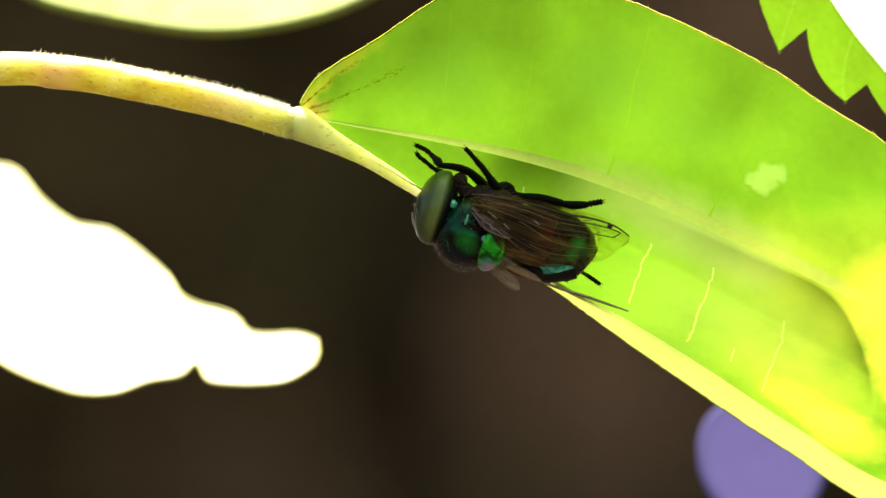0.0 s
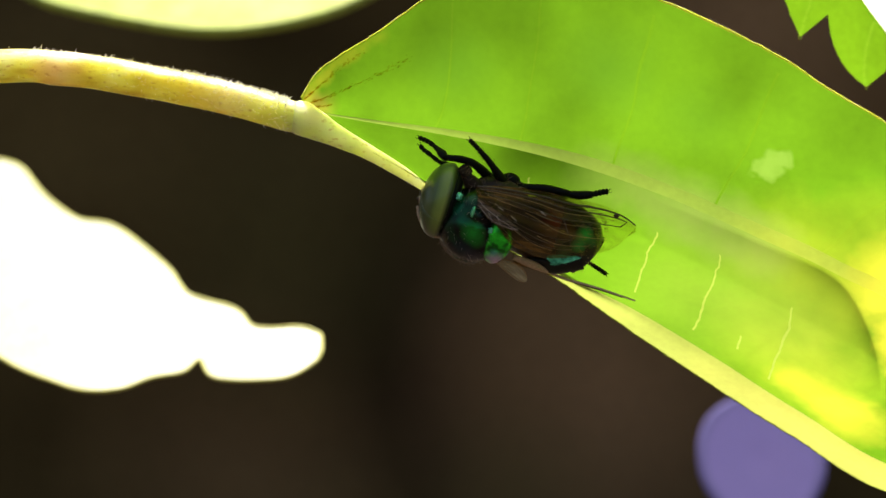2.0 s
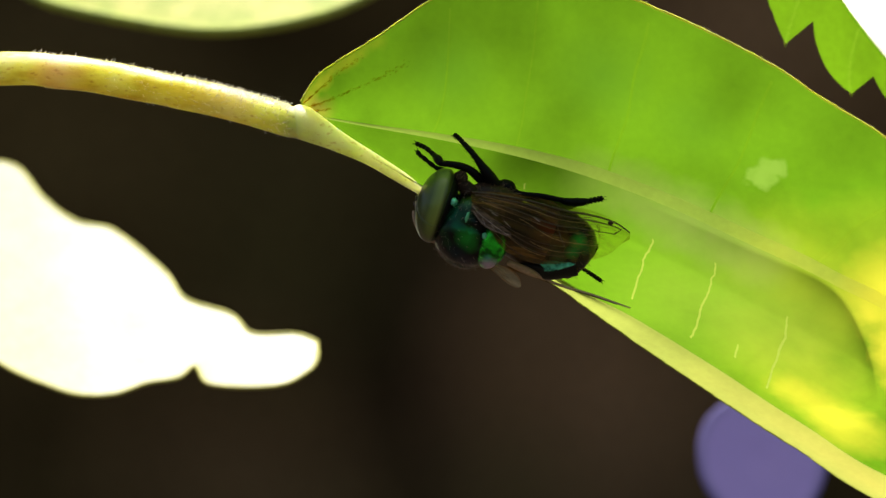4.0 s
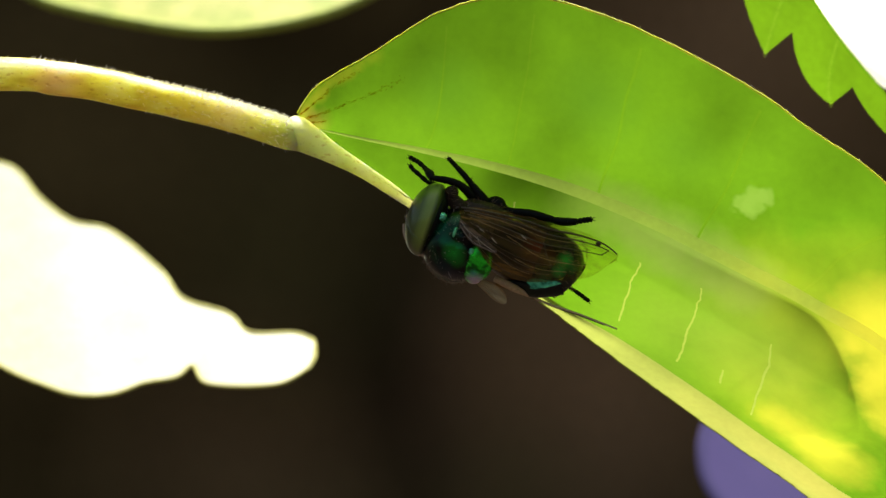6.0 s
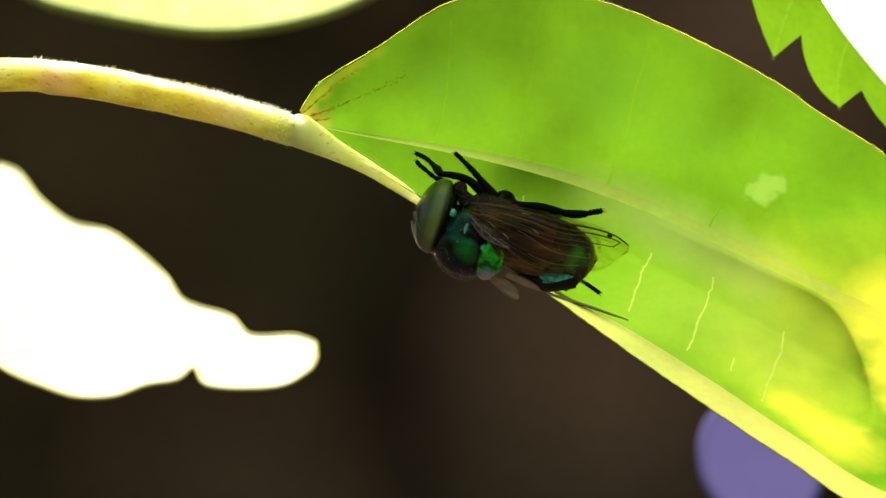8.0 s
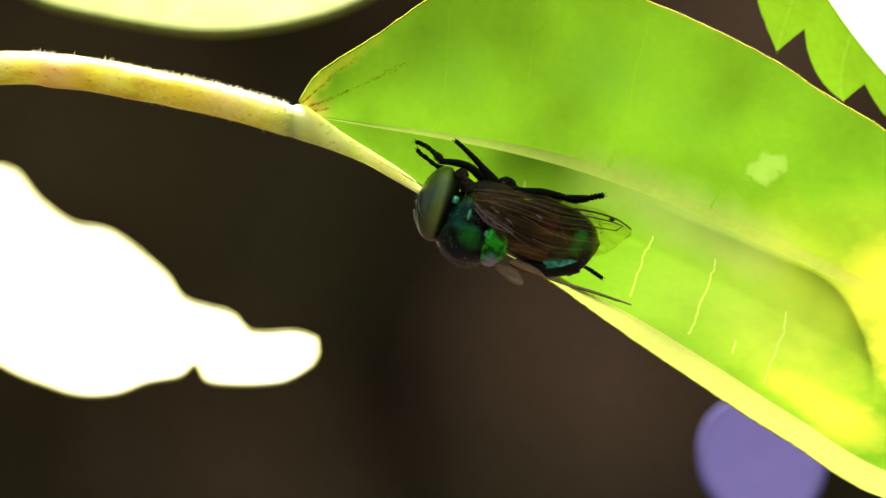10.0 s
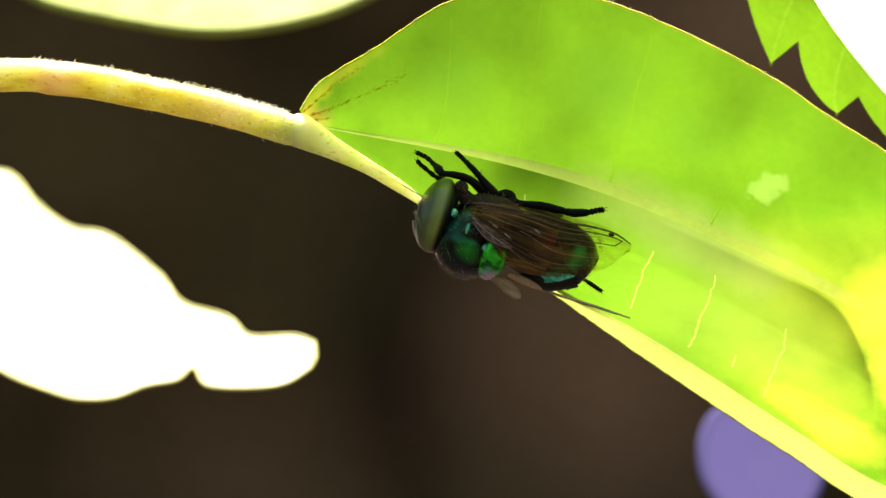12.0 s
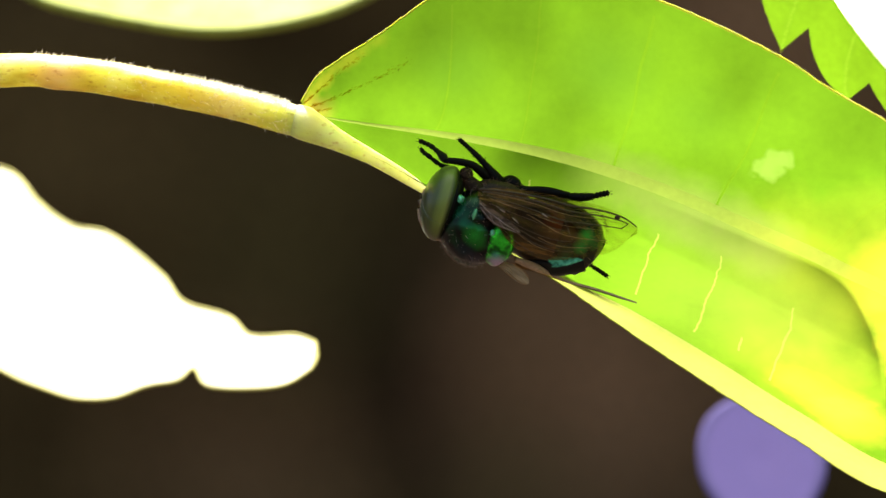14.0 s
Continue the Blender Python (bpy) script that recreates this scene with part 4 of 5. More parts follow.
def hover_fly():
    fly = tagged(new("hover_fly"), "dark metallic green hover fly with smoky brown wings on the leaf", "fly")
    fly.matrix_world = Matrix.Translation(ORIGIN + FLY_AT * MM) @ FLY_TURN.to_4x4()
    rng = random.Random(12)

    # head: two big eyes, dark back, tan face
    head = part("head", ball(0.64, 1.98, 1.84, (1.66, -0.40, -0.64)), BLACK, fly)
    for sgn in (-1, 1):
        def eye_shape(c, sgn=sgn):
            c = c.copy()
            if c.x < 0:
                c.x *= 0.55
            if c.y * sgn < 0:
                c.y *= 0.25
            return c
        part("eye", ball(1.28, 2.12, 2.02, (1.95, 0.10 * sgn - 0.42, -0.70), eye_shape, 56, 40), EYE_MAT, head, "large dark grey-green compound eye")
    rim = [fl(q) for q in ((-1.62, 0.75, 1.95), (-1.50, 0.7, 1.35), (-1.16, 0.6, 0.75), (-0.68, 0.5, 0.30), (-0.20, 0.4, 0.12))]
    part("cheek", bar(rim, [0.06, 0.12, 0.14, 0.13, 0.06], 30, 8), FACE, head, "narrow tan cheek along the edge of the eye")
    part("face", ball(0.55, 0.75, 1.1, (2.75, 0, -1.25)), FACE, head, "tan face between the eyes")
    for sgn in (-1, 1):
        part("antenna", bar([(3.0, 0.16 * sgn, -0.8), (3.22, 0.2 * sgn, -0.95), (3.30, 0.22 * sgn, -1.25)], [0.07, 0.10, 0.08], 12, 8), DARK_BROWN, head)

    crown = fl((1.02, 0.25, 3.72))
    part("occiput", ball(0.40, 0.42, 0.55, crown - Vector((0.04, 0, 0.12)), lambda c: c * (1 + 0.12 * noise.noise(c * 3))), BROWN_SKIN, head, "brown back of the head")
    nape = [fl(q) for q in ((1.05, 0.3, 3.62), (1.30, 0.2, 3.30), (1.62, 0.1, 2.95), (1.95, 0.0, 2.60))]
    part("nape", bar(nape, [0.30, 0.42, 0.46, 0.35], 24, 16), BROWN_SKIN, head, "brown hairy nape behind the eye")
    bm = bmesh.new()
    ways = [Vector([rng.gauss(0, 1) for _ in range(3)]).normalized() for _ in range(150)]
    spikes(bm, [((nape[1 + k % 3].lerp(nape[k % 3], rng.random()) + n * 0.40) * MM, n) for k, n in enumerate(ways)], 0.00022, 0.000010, Vector((-0.2, 0, 0.1)), rng)
    spikes(bm, [((crown + Vector((n.x * 0.31, n.y * 0.41, n.z * 0.41))) * MM, n) for n in (Vector([rng.gauss(0, 1) for _ in range(3)]).normalized() for _ in range(160))], 0.00020, 0.000010, Vector((-0.2, 0, 0.1)), rng)
    tagged(part("occiput_hairs", bm, TUFT, head, "short rusty hairs", smooth=False), kind="stuff")

    # thorax with a cross groove, scutellum behind it
    def thorax_shape(c):
        k = 1 - 0.035 * math.exp(-((c.x - 0.05) / 0.06) ** 2) * max(0, c.z)
        k *= 1 - 0.05 * math.exp(-((abs(c.y) - 0.62) / 0.08) ** 2) * max(0, c.z)
        return Vector((c.x, c.y * (1 - 0.12 * c.x * c.x), c.z)) * k
    thorax = part("thorax", ball(2.05, 2.25, 2.12, (-0.05, 0.05, 0.02), thorax_shape, 72, 56), SHELL, fly, "black and metallic green thorax")
    part("shoulder", ball(0.20, 0.22, 0.24, (1.28, -1.76, 0.40), lambda c: c * (1 + 0.3 * noise.noise(c * 2.3))), GLINT, thorax, "green shoulder knob coloured bright as a glint")
    part("ridge_glint", ball(0.11, 0.36, 0.22, (0.36, -1.66, 1.32), lambda c: c * (1 + 0.25 * noise.noise(c * 1.9 + Vector((4, 0, 0))))), GLINT, thorax, "small bright ridge standing in for a green glint")

    def flank_shape(c):
        return c * (1 + 0.10 * noise.noise(c * 3.1))
    part("flank", ball(1.75, 1.0, 1.0, fl((2.95, 0.9, 2.45)), flank_shape), DARK_BROWN, thorax, "dark brown hairy side of the thorax")

    tuft, base = bmesh.new(), fl((2.95, 0.9, 2.45))
    roots = []
    for _ in range(260):
        n = Vector([rng.gauss(0, 1) for _ in range(3)]).normalized()
        roots.append(((base + Vector((n.x * 1.72, n.y * 0.97, n.z * 0.97))) * MM, n))
    spikes(tuft, roots, 0.00042, 0.000012, Vector((-0.2, 0, 0)), rng, 0.5)
    tagged(part("flank_hairs", tuft, TUFT, thorax, "rusty brown hairs", smooth=False), kind="stuff")

    def scute_shape(c):
        return Vector((c.x * (1 - 0.15 * c.y * c.y), c.y, c.z * (0.8 if c.z < 0 else 1)))
    part("scutellum", ball(0.86, 1.42, 0.72, (-1.42, -0.20, 1.42), scute_shape, 48, 32), SCUTE, thorax, "glossy green and violet scutellum")

    part("scutellum_glint", ball(0.16, 0.20, 0.15, (-0.86, -1.06, 1.73), lambda c: c * (1 + 0.35 * noise.noise(c * 2.1 + Vector((0, 7, 0))))), GLINT, thorax, "small bright knob standing in for a green glint")

    # abdomen of four overlapping plates
    def plate(x0, x1, k):
        bm = bmesh.new()
        rings = []
        for i in range(19):
            u = i / 18
            x = x0 + (x1 - x0) * u
            t = min(1, max(0, (-2.0 - x) / 5.3))
            w = 2.2 * math.sqrt(max(0.0, 1 - (max(0, t - 0.42) / 0.58) ** 5.5)) * (0.72 + 0.28 * min(1, t / 0.35))
            w = w + 0.05 * math.sin(math.pi * u)
            h = 0.62 * w
            slim = math.sqrt(max(0.0, 1 - (max(0, t - 0.42) / 0.58) ** 2.2)) / max(0.05, math.sqrt(max(0.0, 1 - (max(0, t - 0.42) / 0.58) ** 5.5)))   # rounder on its right
            cut = 1.85 - 2.3 * max(0.0, -6.25 - x)          # the hind end is cut off slantwise on its left
            rings.append([bm.verts.new(mm(x, min(math.cos(q) * (w + 0.02) * (slim if math.cos(q) < 0 else 1.0), max(cut, -1.0)), -0.85 + math.sin(q) * (h + 0.02) * (1.0 if math.sin(q) > 0 else 0.7)))
                          for q in (2 * math.pi * j / 40 for j in range(40))])
        for p, q in zip(rings, rings[1:]):
            for j in range(40):
                bm.faces.new((p[j], p[(j + 1) % 40], q[(j + 1) % 40], q[j]))
        bm.faces.new(rings[-1])
        bm.faces.new(rings[0][::-1])
        return bm
    abdomen = tagged(new("abdomen"), "dark flattened abdomen with a green sheen")
    abdomen.parent = fly
    abdomen.location = mm(0, -0.30, 0.05)
    for k, (x0, x1, m) in enumerate(((-1.7, -3.2, BELLY), (-3.1, -4.6, RUST), (-4.5, -6.0, SHEEN), (-5.9, -7.28, SHEEN))):
        part("plate", plate(x0, x1, k), m, abdomen, "rusty brown plate" if m is RUST else "")

    # the folded left side: a facet coloured as a teal highlight over a black one, each a thin bent plate
    def facet(a, b, bow):
        a, b = [fl(q) for q in a], [fl(q) for q in b]
        bm = bmesh.new()
        n, m = 30, 8
        front, back = ([[bm.verts.new((along(a, i / n * (len(a) - 1)).lerp(along(b, i / n * (len(b) - 1)), j / m) + Vector((0, 0, bow * math.sin(math.pi * j / m) + 0.02 * noise.noise((i * 0.4, j * 0.5, 2)) - deep))) * MM)
                         for j in range(m + 1)] for i in range(n + 1)] for deep in (0.0, 0.12))
        for i in range(n):
            for j in range(m):
                bm.faces.new((front[i][j], front[i + 1][j], front[i + 1][j + 1], front[i][j + 1]))
                bm.faces.new((back[i][j], back[i][j + 1], back[i + 1][j + 1], back[i + 1][j]))
        for g, h in ((0, 1), (1, 0)):
            rim = [(front[i][0], back[i][0]) for i in range(n + 1)] if g == 0 else [(front[i][m], back[i][m]) for i in range(n + 1)]
            for (p, q), (r, t) in zip(rim, rim[1:]):
                bm.faces.new((p, q, t, r) if g == 0 else (p, r, t, q))
        return bm

    part("side_glint", facet([(5.62, 0.45, -1.05), (5.95, 0.42, -0.94), (6.62, 0.40, -0.90), (7.30, 0.42, -0.88), (7.56, 0.5, -0.98)], [(5.70, 0.35, -1.42), (6.0, 0.30, -1.50), (6.62, 0.30, -1.42), (7.30, 0.34, -1.22), (7.58, 0.45, -1.12)], 0.05), TEAL_GLINT, fly, "teal highlight coloured in along the side of the abdomen")
    part("side_plate", facet([(4.53, 0.55, -1.06), (5.60, 0.34, -1.20), (6.0, 0.30, -1.46), (6.62, 0.30, -1.40), (7.58, 0.44, -1.12)], [(4.58, 0.70, -1.40), (5.30, 0.70, -1.75), (5.95, 0.75, -2.00), (6.80, 0.75, -1.93), (7.78, 0.85, -1.76)], 0.10), BELLY, fly, "black folded side of the abdomen")

    bm = bmesh.new()
    roots = []
    for _ in range(420):
        q, x = rng.uniform(0, 2 * math.pi), rng.uniform(-7.25, -5.2)
        w = 2.2 * math.sqrt(max(0.0, 1 - (max(0, (-2.0 - x) / 5.3 - 0.42) / 0.58) ** 5.5))
        n = Vector((-0.5, math.cos(q), math.sin(q) * 0.8)).normalized()
        roots.append((mm(x, min(math.cos(q) * w, max(-1.0, 1.85 - 2.3 * max(0.0, -6.25 - x))), -0.85 + math.sin(q) * 0.62 * w), n))
    spikes(bm, roots, 0.00026, 0.000010, Vector((-0.9, 0, 0)), rng)
    tagged(part("abdomen_hairs", bm, TUFT, abdomen, "short brown hairs", smooth=False), kind="stuff")

    # hair on the thorax
    bm = bmesh.new()
    roots = []
    for _ in range(900):
        a, x = rng.uniform(-math.pi, math.pi), rng.uniform(-0.9, 0.9)
        n = Vector((x, math.sqrt(1 - x * x) * math.cos(a), math.sqrt(1 - x * x) * math.sin(a)))
        if n.z > 0.55 and abs(n.y) < 0.6 and rng.random() < 0.7:
            continue
        roots.append((mm(n.x * 2.03, n.y * 2.23 * (1 - 0.12 * x * x), n.z * 2.10), n))
    spikes(bm, roots, 0.00030, 0.000010, Vector((-0.3, 0, 0)), rng)
    near_rim = []
    for _ in range(2600):
        x, a = rng.uniform(-0.85, 0.85), rng.uniform(-0.35, 0.75)
        n = Vector((x, math.sqrt(1 - x * x) * math.cos(a), math.sqrt(1 - x * x) * math.sin(a)))
        near_rim.append((mm(n.x * 2.03, n.y * 2.23 * (1 - 0.12 * x * x), n.z * 2.10), n))
    spikes(bm, near_rim, 0.00015, 0.000009, Vector((-0.4, 0, 0)), rng)
    tagged(part("thorax_hairs", bm, FUZZ, thorax, "short grey-brown hairs", smooth=False), kind="stuff")

    # wings
    S, V, T = WING_SHINE, WING_VEIN, TAN_VEIN
    right = wing("wing", [(1.65, -0.75, 2.95), (2.9, -0.75, 2.98), (5.29, -0.50, 2.70), (6.91, -0.20, 2.29), (8.54, 0.30, 1.95), (9.85, 0.90, 1.42), (10.78, 1.10, 0.68)],
                 [(2.15, -1.55, 1.85), (2.85, -2.0, 0.55), (3.78, -1.95, -0.48), (5.36, -1.80, -1.03), (7.13, -1.30, -0.98), (9.30, 0.00, -0.60), (10.74, 1.05, 0.58)],
                 "smoky brown wing folded over the abdomen, clear yellowish tip", fly,
                 [(0.02, 0.99, 0.0, 0.0, 0.06, V), (0.05, 0.90, 0.06, 0.10, 0.045, V), (0.08, 0.86, 0.16, 0.26, 0.035, V), (0.10, 0.55, 0.3, 0.42, 0.016, V),
                  (0.12, 0.60, 0.45, 0.60, 0.016, V), (0.10, 0.62, 0.55, 0.80, 0.016, V), (0.10, 0.42, 0.70, 0.93, 0.016, V), (0.16, 0.5, 0.22, 0.33, 0.02, V), (0.14, 0.5, 0.5, 0.7, 0.02, V), 
                  # The four short pale bars stand in for shiny flecks on the skin.
                  (0.85, 0.90, 0.26, 0.10, 0.03, V), (0.5, 0.6, 0.25, 0.6, 0.02, V), (0.17, 0.20, 0.36, 0.40, 0.026, S), (0.15, 0.17, 0.31, 0.33, 0.02, S), (0.24, 0.275, 0.45, 0.50, 0.022, S), (0.365, 0.405, 0.25, 0.29, 0.035, S),
                  (0.10, 0.80, 0.10, 0.17, 0.018, T), (0.10, 0.74, 0.20, 0.36, 0.014, T), (0.30, 0.78, 0.33, 0.56, 0.016, T), (0.08, 0.52, 0.52, 0.82, 0.014, T), (0.40, 0.70, 0.62, 0.72, 0.014, T)], 0.55)
    part("wing_spot", ball(0.16, 0.13, 0.05, fl((9.62, 0.75, 1.25))), V, right, "small dark spot near the wing tip")
    wing("wing", [(3.78, 0.50, -0.93), (5.03, 1.00, -1.35), (6.53, 1.80, -2.18), (8.75, 3.00, -2.86), (11.15, 4.40, -3.71)],
         [(3.87, 2.60, -1.47), (5.13, 3.00, -1.81), (6.66, 3.60, -2.32), (8.88, 4.40, -3.01), (11.04, 5.20, -3.70)],
         "brown wing seen nearly edge-on", fly, [(0.0, 0.99, 0.0, 0.0, 0.07, S), (0.05, 0.9, 0.3, 0.4, 0.04, V)], 0.05)
    wing("wing_plate", [(1.72, -1.55, 2.30), (2.85, -1.95, 1.50), (3.90, -2.35, 0.60)], [(1.68, -1.75, 1.90), (2.45, -2.1, 0.98), (3.82, -2.4, 0.42)],
         "small crinkled grey-brown plate at the root of the wing", fly, [(0.05, 0.95, 0.2, 0.4, 0.014, S), (0.05, 0.9, 0.7, 0.75, 0.012, S), (0.3, 0.5, 0.3, 0.9, 0.010, S), (0.5, 0.7, 0.2, 0.9, 0.010, S)], 0.12, PLATE)
    wing("wing_lobe", [(2.70, 0.4, -1.22), (3.25, 0.4, -1.75), (3.85, 0.4, -2.24), (4.30, 0.4, -2.44), (4.50, 0.4, -2.32)], [(3.10, 0.3, -1.10), (3.70, 0.3, -1.30), (4.22, 0.3, -1.70), (4.46, 0.35, -2.05), (4.52, 0.4, -2.28)],
         "small rounded greyish wing lobe", fly, [(0.0, 1.0, 0.0, 0.0, 0.022, T), (0.1, 1.0, 1.0, 1.0, 0.022, T)], 0.12, LOBE)
    part("wing_root", bar([fl(q) for q in ((3.75, -0.1, -1.0), (4.9, 0.2, -1.48), (5.95, 0.9, -1.98))], [0.16, 0.22, 0.06], 20, 8), FACE, fly, "pale tan root of the spread wing")

    # legs
    def leg(hip_at):
        hip = fl(hip_at)
        ob = new("leg")
        ob.parent = fly
        ob.location = hip * MM
        return ob, hip
    lg, h = leg((2.72, 1.40, 3.27))
    limb("femur", [(2.9, 1.6, 2.9), (2.72, 1.40, 3.27), (2.12, 0.80, 3.83), (1.47, 0.30, 4.32), (0.67, 0.0, 4.53), (-0.03, -0.1, 4.59)], [0.2, 0.27, 0.27, 0.22, 0.2, 0.16], lg, h, bristles=60)
    limb("tibia", [(-0.03, -0.1, 4.56), (-0.19, 0.0, 4.81), (-0.45, 0.1, 5.11)], [0.17, 0.25, 0.14], lg, h, bristles=30)
    tarsus([(-0.45, 0.10, 5.11), (-0.86, 0.20, 5.46), (-1.18, 0.30, 5.63), (-1.47, 0.35, 5.76)], 0.14, lg, h)
    lg, h = leg((0.9, 1.2, 3.6))
    limb("tibia", [(0.9, 1.2, 3.6), (0.19, 1.0, 4.16), (-0.25, 0.95, 4.36)], [0.15, 0.2, 0.14], lg, h, bristles=20)
    tarsus([(-0.25, 0.95, 4.36), (-0.52, 0.9, 4.54), (-1.03, 0.7, 4.95), (-1.25, 0.7, 5.11), (-1.41, 0.6, 5.33)], 0.13, lg, h)
    mid_leg, h = leg((3.37, 1.60, 2.95))
    limb("femur", [(3.37, 1.60, 2.95), (2.84, 1.0, 3.58), (2.11, 0.4, 4.45)], [0.36, 0.32, 0.17], mid_leg, h, bristles=70)
    limb("tibia", [(2.11, 0.4, 4.45), (1.79, 0.25, 4.8), (1.34, 0.1, 5.24)], [0.18, 0.17, 0.14], mid_leg, h, bristles=50)
    tarsus([(1.34, 0.10, 5.24), (1.05, 0.02, 5.52), (0.76, -0.05, 5.77)], 0.14, mid_leg, h)
    lg, h = leg((3.37, 1.60, 3.21))
    limb("femur", [(3.2, 1.7, 2.9), (3.5, 1.3, 3.30), (3.85, 1.2, 3.30), (4.30, 1.3, 2.98), (5.69, 1.4, 2.82), (6.98, 1.3, 2.57)], [0.30, 0.44, 0.40, 0.22, 0.30, 0.18], lg, h, bristles=80)
    limb("tibia", [(6.9, 1.3, 2.55), (7.56, 1.2, 2.45), (8.26, 0.85, 2.48)], [0.17, 0.25, 0.20], lg, h, bristles=60)
    tarsus([(8.26, 0.85, 2.48), (8.73, 0.6, 2.58), (9.14, 0.35, 2.64)], 0.17, lg, h)
    lg, h = leg((6.2, 3.6, -0.2))
    limb("tibia", [(6.2, 2.9, -0.2), (7.18, 3.2, -0.7), (7.86, 3.4, -1.16), (8.55, 3.6, -1.56)], [0.2, 0.2, 0.14, 0.09], lg, h, bristles=30)
    tarsus([(8.55, 3.6, -1.56), (8.96, 3.75, -1.83), (9.36, 3.9, -2.1)], 0.13, lg, h)
    lg, h = leg((2.4, 2.4, 0.9))
    limb("femur", [(2.2, 1.8, 1.2), (2.6, 2.9, 0.9), (3.1, 3.6, 1.0)], [0.28, 0.28, 0.16], lg, h)
    limb("tibia", [(3.1, 3.6, 1.0), (3.5, 3.7, 1.2), (4.0, 3.4, 1.4)], [0.16, 0.16, 0.1], lg, h)
    return fly, mid_leg


fly, mid_leg = hover_fly()

# ---- movement: the plant sways in the wind and the fly shifts one leg ----
STALK_ROWS = [
    (0.0, -25.058, 0.000, 10.137, 0.00, 0.21, 0.00),
    (0.5, -25.111, 0.000, 10.475, 0.00, -0.58, 0.00),
    (1.0, -25.013, 0.000, 10.077, 0.00, 0.03, 0.00),
    (1.5, -24.985, 0.000, 10.112, 0.00, -0.18, 0.00),
    (2.0, -24.986, 0.000, 10.279, 0.00, -0.46, 0.00),
    (2.5, -24.988, 0.000, 10.293, 0.00, -0.23, 0.00),
    (3.0, -24.950, 0.000, 9.962, 0.00, -0.01, 0.00),
    (3.5, -25.041, 0.000, 10.196, 0.00, -0.11, 0.00),
    (5.8, -25.036, 0.000, 9.706, 0.00, 0.58, 0.00),
    (6.0, -25.142, 0.000, 9.845, 0.00, 1.05, 0.00),
    (6.5, -25.000, 0.000, 9.917, 0.00, -0.00, 0.00),
    (7.0, -25.048, 0.000, 9.606, 0.00, 0.73, 0.00),
    (7.5, -25.032, 0.000, 9.929, 0.00, 0.14, 0.00),
    (8.0, -25.016, 0.000, 9.797, 0.00, 0.41, 0.00),
    (8.2, -25.077, 0.000, 10.194, 0.00, 0.09, 0.00),
    (10.5, -25.084, 0.000, 10.156, 0.00, -0.03, 0.00),
    (11.0, -25.051, 0.000, 9.935, 0.00, 0.02, 0.00),
    (11.5, -25.038, 0.000, 9.708, 0.00, 0.42, 0.00),
    (12.0, -25.066, 0.000, 9.777, 0.00, 0.31, 0.00),
    (12.5, -25.020, 0.000, 9.854, 0.00, -0.08, 0.00),
    (13.0, -25.002, 0.000, 9.700, 0.00, 0.22, 0.00),
    (13.5, -25.019, 0.000, 9.815, 0.00, 0.11, 0.00),
    (14.0, -24.936, 0.000, 10.027, 0.00, -0.62, 0.00)]
BLADE_ROWS = [
    (0.0, 17.216, 0.046, -2.595, -0.12, 0.26, -0.28),
    (0.5, 17.224, -0.013, -2.617, -0.60, -0.20, 0.35),
    (1.0, 17.249, -0.067, -2.613, -0.02, 0.32, -0.17),
    (1.5, 17.250, -0.345, -2.637, 0.90, 0.26, -0.29),
    (2.0, 17.293, -0.795, -2.684, 0.32, -0.14, 0.64),
    (2.5, 17.257, -0.589, -2.634, -1.04, -0.37, 1.03),
    (3.0, 17.242, -0.294, -2.609, 0.64, 0.41, -0.36),
    (3.5, 17.229, 0.345, -2.549, -0.55, 0.23, -0.57),
    (5.8, 17.213, 0.322, -2.614, 2.34, 1.39, -2.45),
    (6.0, 17.039, 1.726, -2.454, -0.76, 1.40, -2.72),
    (6.5, 17.219, 0.000, -2.615, 0.00, -0.00, 0.00),
    (7.0, 17.222, 0.282, -2.599, -0.35, 0.66, -0.86),
    (7.5, 17.136, 0.606, -2.551, -0.96, 0.21, -0.59),
    (8.0, 17.205, 0.113, -2.612, 0.18, 0.42, -0.77),
    (8.2, 17.212, 0.138, -2.614, -0.64, -0.10, -0.14),
    (10.5, 17.234, -0.250, -2.605, -0.35, -0.47, 0.36),
    (11.0, 17.257, -0.296, -2.609, 0.29, -0.10, -0.25),
    (11.5, 17.186, 0.524, -2.560, -0.20, 0.33, -1.09),
    (12.0, 17.287, -0.378, -2.631, 1.17, 0.26, -0.52),
    (12.5, 17.273, -0.328, -2.637, 0.58, -0.03, -0.32),
    (13.0, 17.224, 0.241, -2.585, 0.10, 0.46, -0.89),
    (13.5, 17.245, 0.144, -2.598, -0.23, 0.09, -0.40),
    (14.0, 17.246, -0.965, -2.720, -0.23, -0.46, 1.25)]
TOOTHED_ROWS = [(0.0, 0.26, 0.33), (0.5, 0.30, 0.92), (1.0, 0.95, 0.49), (1.5, 0.26, 0.20), (2.0, 1.51, 1.18), (2.5, 1.45, 1.38), (3.0, 0.99, 0.30), (3.5, 0.63, 0.89), (5.8, 0.66, -0.07), (6.0, -0.59, 0.13), (6.5, 0.00, 0.00), (7.0, -0.23, -0.63), (7.5, 0.33, 0.53), (8.0, -0.07, -0.03), (8.2, 0.13, 0.43), (10.3, 0.13, 0.33), (10.5, 0.23, 0.33), (11.0, -0.07, -0.20), (11.5, -0.95, -0.66), (12.0, -0.23, -0.39), (12.5, -0.59, -0.26), (13.0, -0.89, -0.76), (13.5, -0.36, -0.20), (14.0, 0.39, 0.39)]
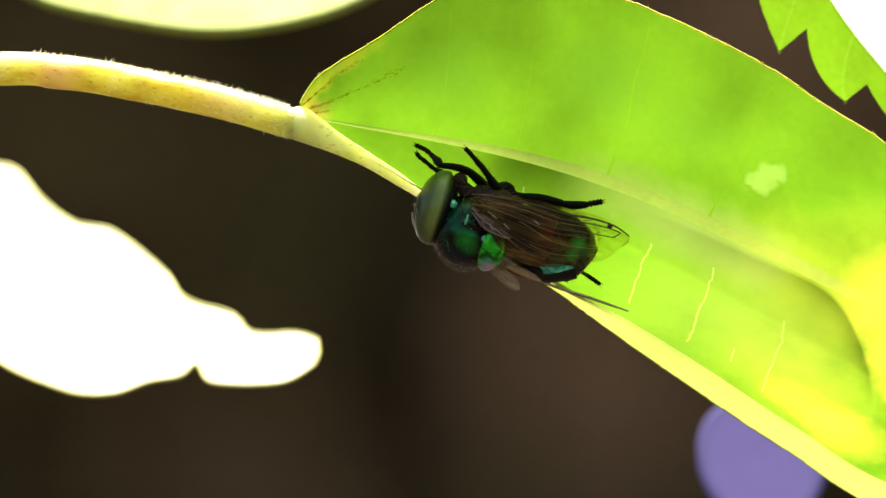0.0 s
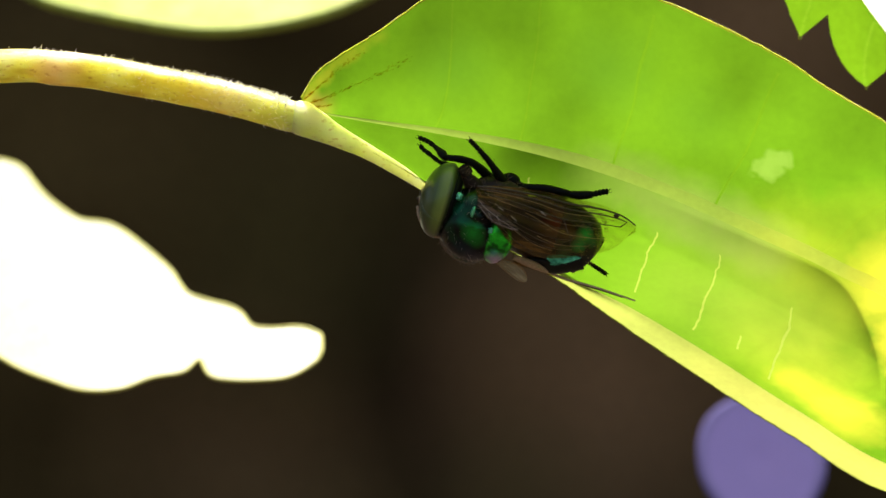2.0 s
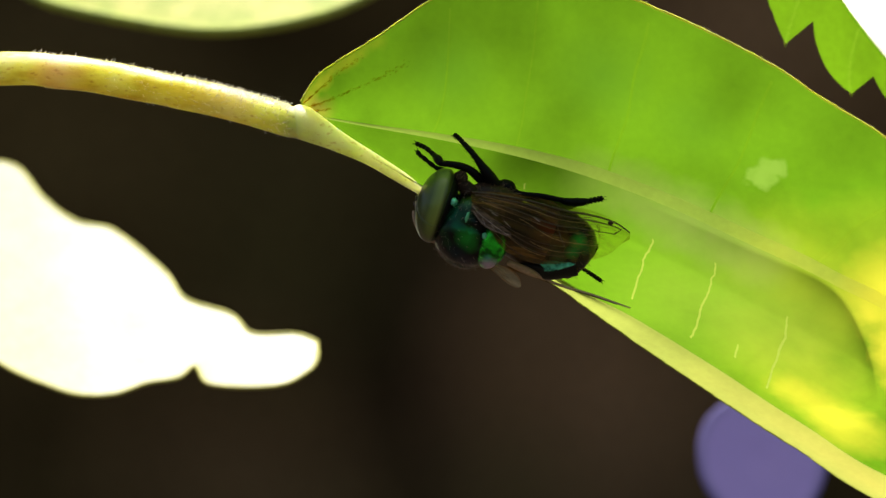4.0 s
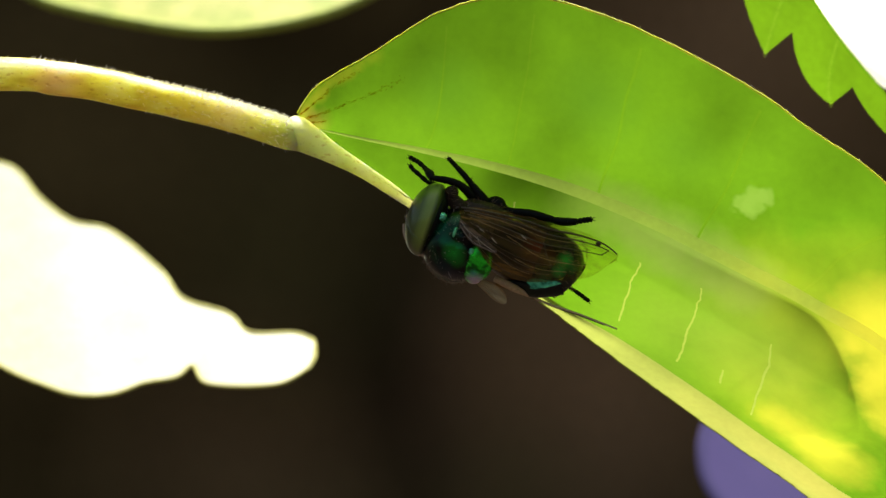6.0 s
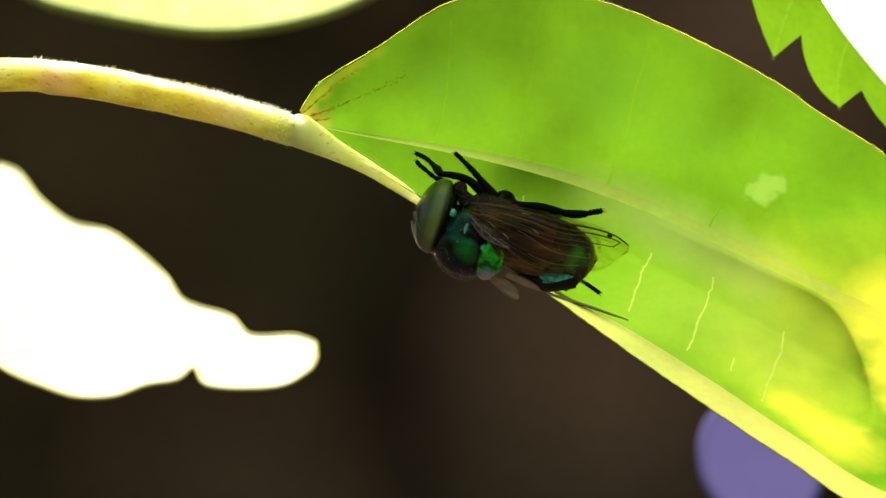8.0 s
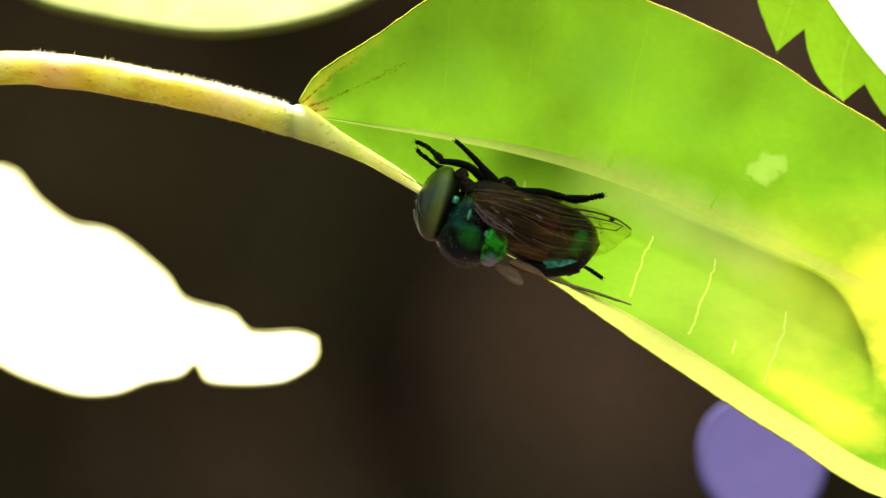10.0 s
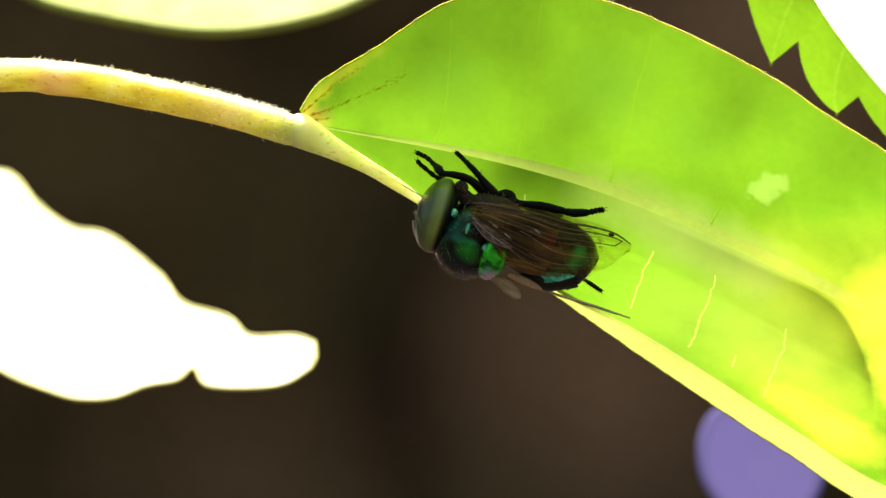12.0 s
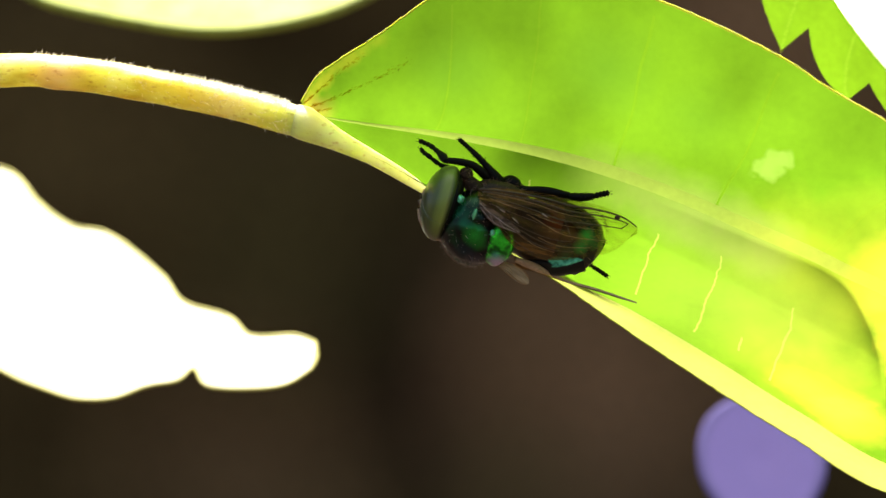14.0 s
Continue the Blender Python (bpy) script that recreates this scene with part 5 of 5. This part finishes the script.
SUNLIT_ROWS = [(0.0, 0.10, 0.21, -0.07), (0.5, -0.31, -0.10, 0.19), (1.0, -0.06, -0.19, 0.35), (1.5, 0.15, 0.43, 0.18), (2.0, 0.45, 0.76, -0.30), (2.5, 0.45, 0.68, -0.31), (3.0, 0.26, 0.64, -0.37), (3.5, 0.02, 0.08, 0.69), (5.8, 0.23, 0.86, -0.54), (6.0, -0.32, 0.18, 0.18), (6.5, 0.00, 0.00, 0.00), (7.0, -1.04, -1.22, 1.00), (7.5, -0.38, -0.46, 0.49), (8.0, -0.18, -0.09, 0.23), (10.5, -0.05, 0.11, -0.54), (11.0, -0.21, -0.16, -0.06), (11.5, -0.03, 0.31, -0.72), (12.0, -0.37, -0.33, -0.62), (12.5, -0.67, -0.22, 0.07), (13.0, -1.06, -0.74, 0.17), (13.5, -0.55, -0.44, 0.02), (14.0, -0.27, -0.29, -0.40)]


def motions():
    foot = Matrix.Translation(ORIGIN)
    stalk_poses, fly_rows, blade_rows = [], [], []
    rest = Matrix.Translation(BLADE_FOOT * MM)
    fly_rest = Matrix.Translation(FLY_AT * MM) @ FLY_TURN.to_4x4()
    for a, b in zip(STALK_ROWS, BLADE_ROWS):
        stem = foot @ pose(a[1] * MM, a[2] * MM, a[3] * MM, *a[4:])
        bent = pose(b[1] * MM, b[2] * MM, b[3] * MM, *b[4:])
        swing = Matrix.Rotation(math.atan2(b[2], b[1]), 4, "Z")     # the stalk swings so that it stays joined to the blade
        stem, bent = stem @ swing, swing.inverted() @ bent
        stalk_poses.append((a[0], stem))
        blade_rows.append((b[0], bent))
        fly_rows.append((a[0], stem @ bent @ rest.inverted() @ fly_rest))
    walk(leaf, stalk_poses)
    walk(blade, blade_rows)
    walk(fly, fly_rows)
    walk(toothed, [(t, Matrix.Translation(ORIGIN + (TOOTHED_AT + Vector((x, 0, z)) * TOOTHED_SIZE) * MM)) for t, x, z in TOOTHED_ROWS])
    walk(glossy, [(t, Matrix.Translation(ORIGIN + (GLOSSY_AT + Vector((x, 0, z)) * 1.45) * MM)) for t, x, z in TOOTHED_ROWS])
    walk(sunlit, [(t, Matrix.Translation(ORIGIN + (SUNLIT_AT + Vector((x, 0, z))) * MM) @ pose(0, 0, 0, 0, a, 0)) for t, x, z, a in SUNLIT_ROWS])
    # the middle leg, turned about its hip: first drawn in, then lifted and set forward
    hip = Matrix.Translation(mid_leg.location)
    resting = FLY_TURN.transposed() @ Vector((-2.61, -1.65, 2.82))
    rows = []
    drawn, lifted = Vector((0, 0, 0)), Vector((-0.22, -0.60, 0.35))
    for t, reach, shift in ((0, (-1.62, -3.20, 2.08), drawn), (2.0, (-1.62, -3.20, 2.08), drawn), (2.2, (-2.0, -2.9, 2.3), drawn), (2.4, (-2.42, -2.7, 2.07), drawn),
                            (2.6, (-2.52, -1.05, 3.25), lifted), (3.0, (-2.52, -1.1, 3.19), lifted), (3.7, (-2.52, -1.15, 3.15), lifted),
                            (5.8, (-2.61, -1.65, 2.82), drawn), (14, (-2.61, -1.65, 2.82), drawn)):
        turn = resting.rotation_difference(FLY_TURN.transposed() @ Vector(reach))
        rows.append((t, Matrix.Translation(FLY_TURN.transposed() @ shift * MM) @ hip @ turn.to_matrix().to_4x4()))
    walk(mid_leg, rows)


motions()
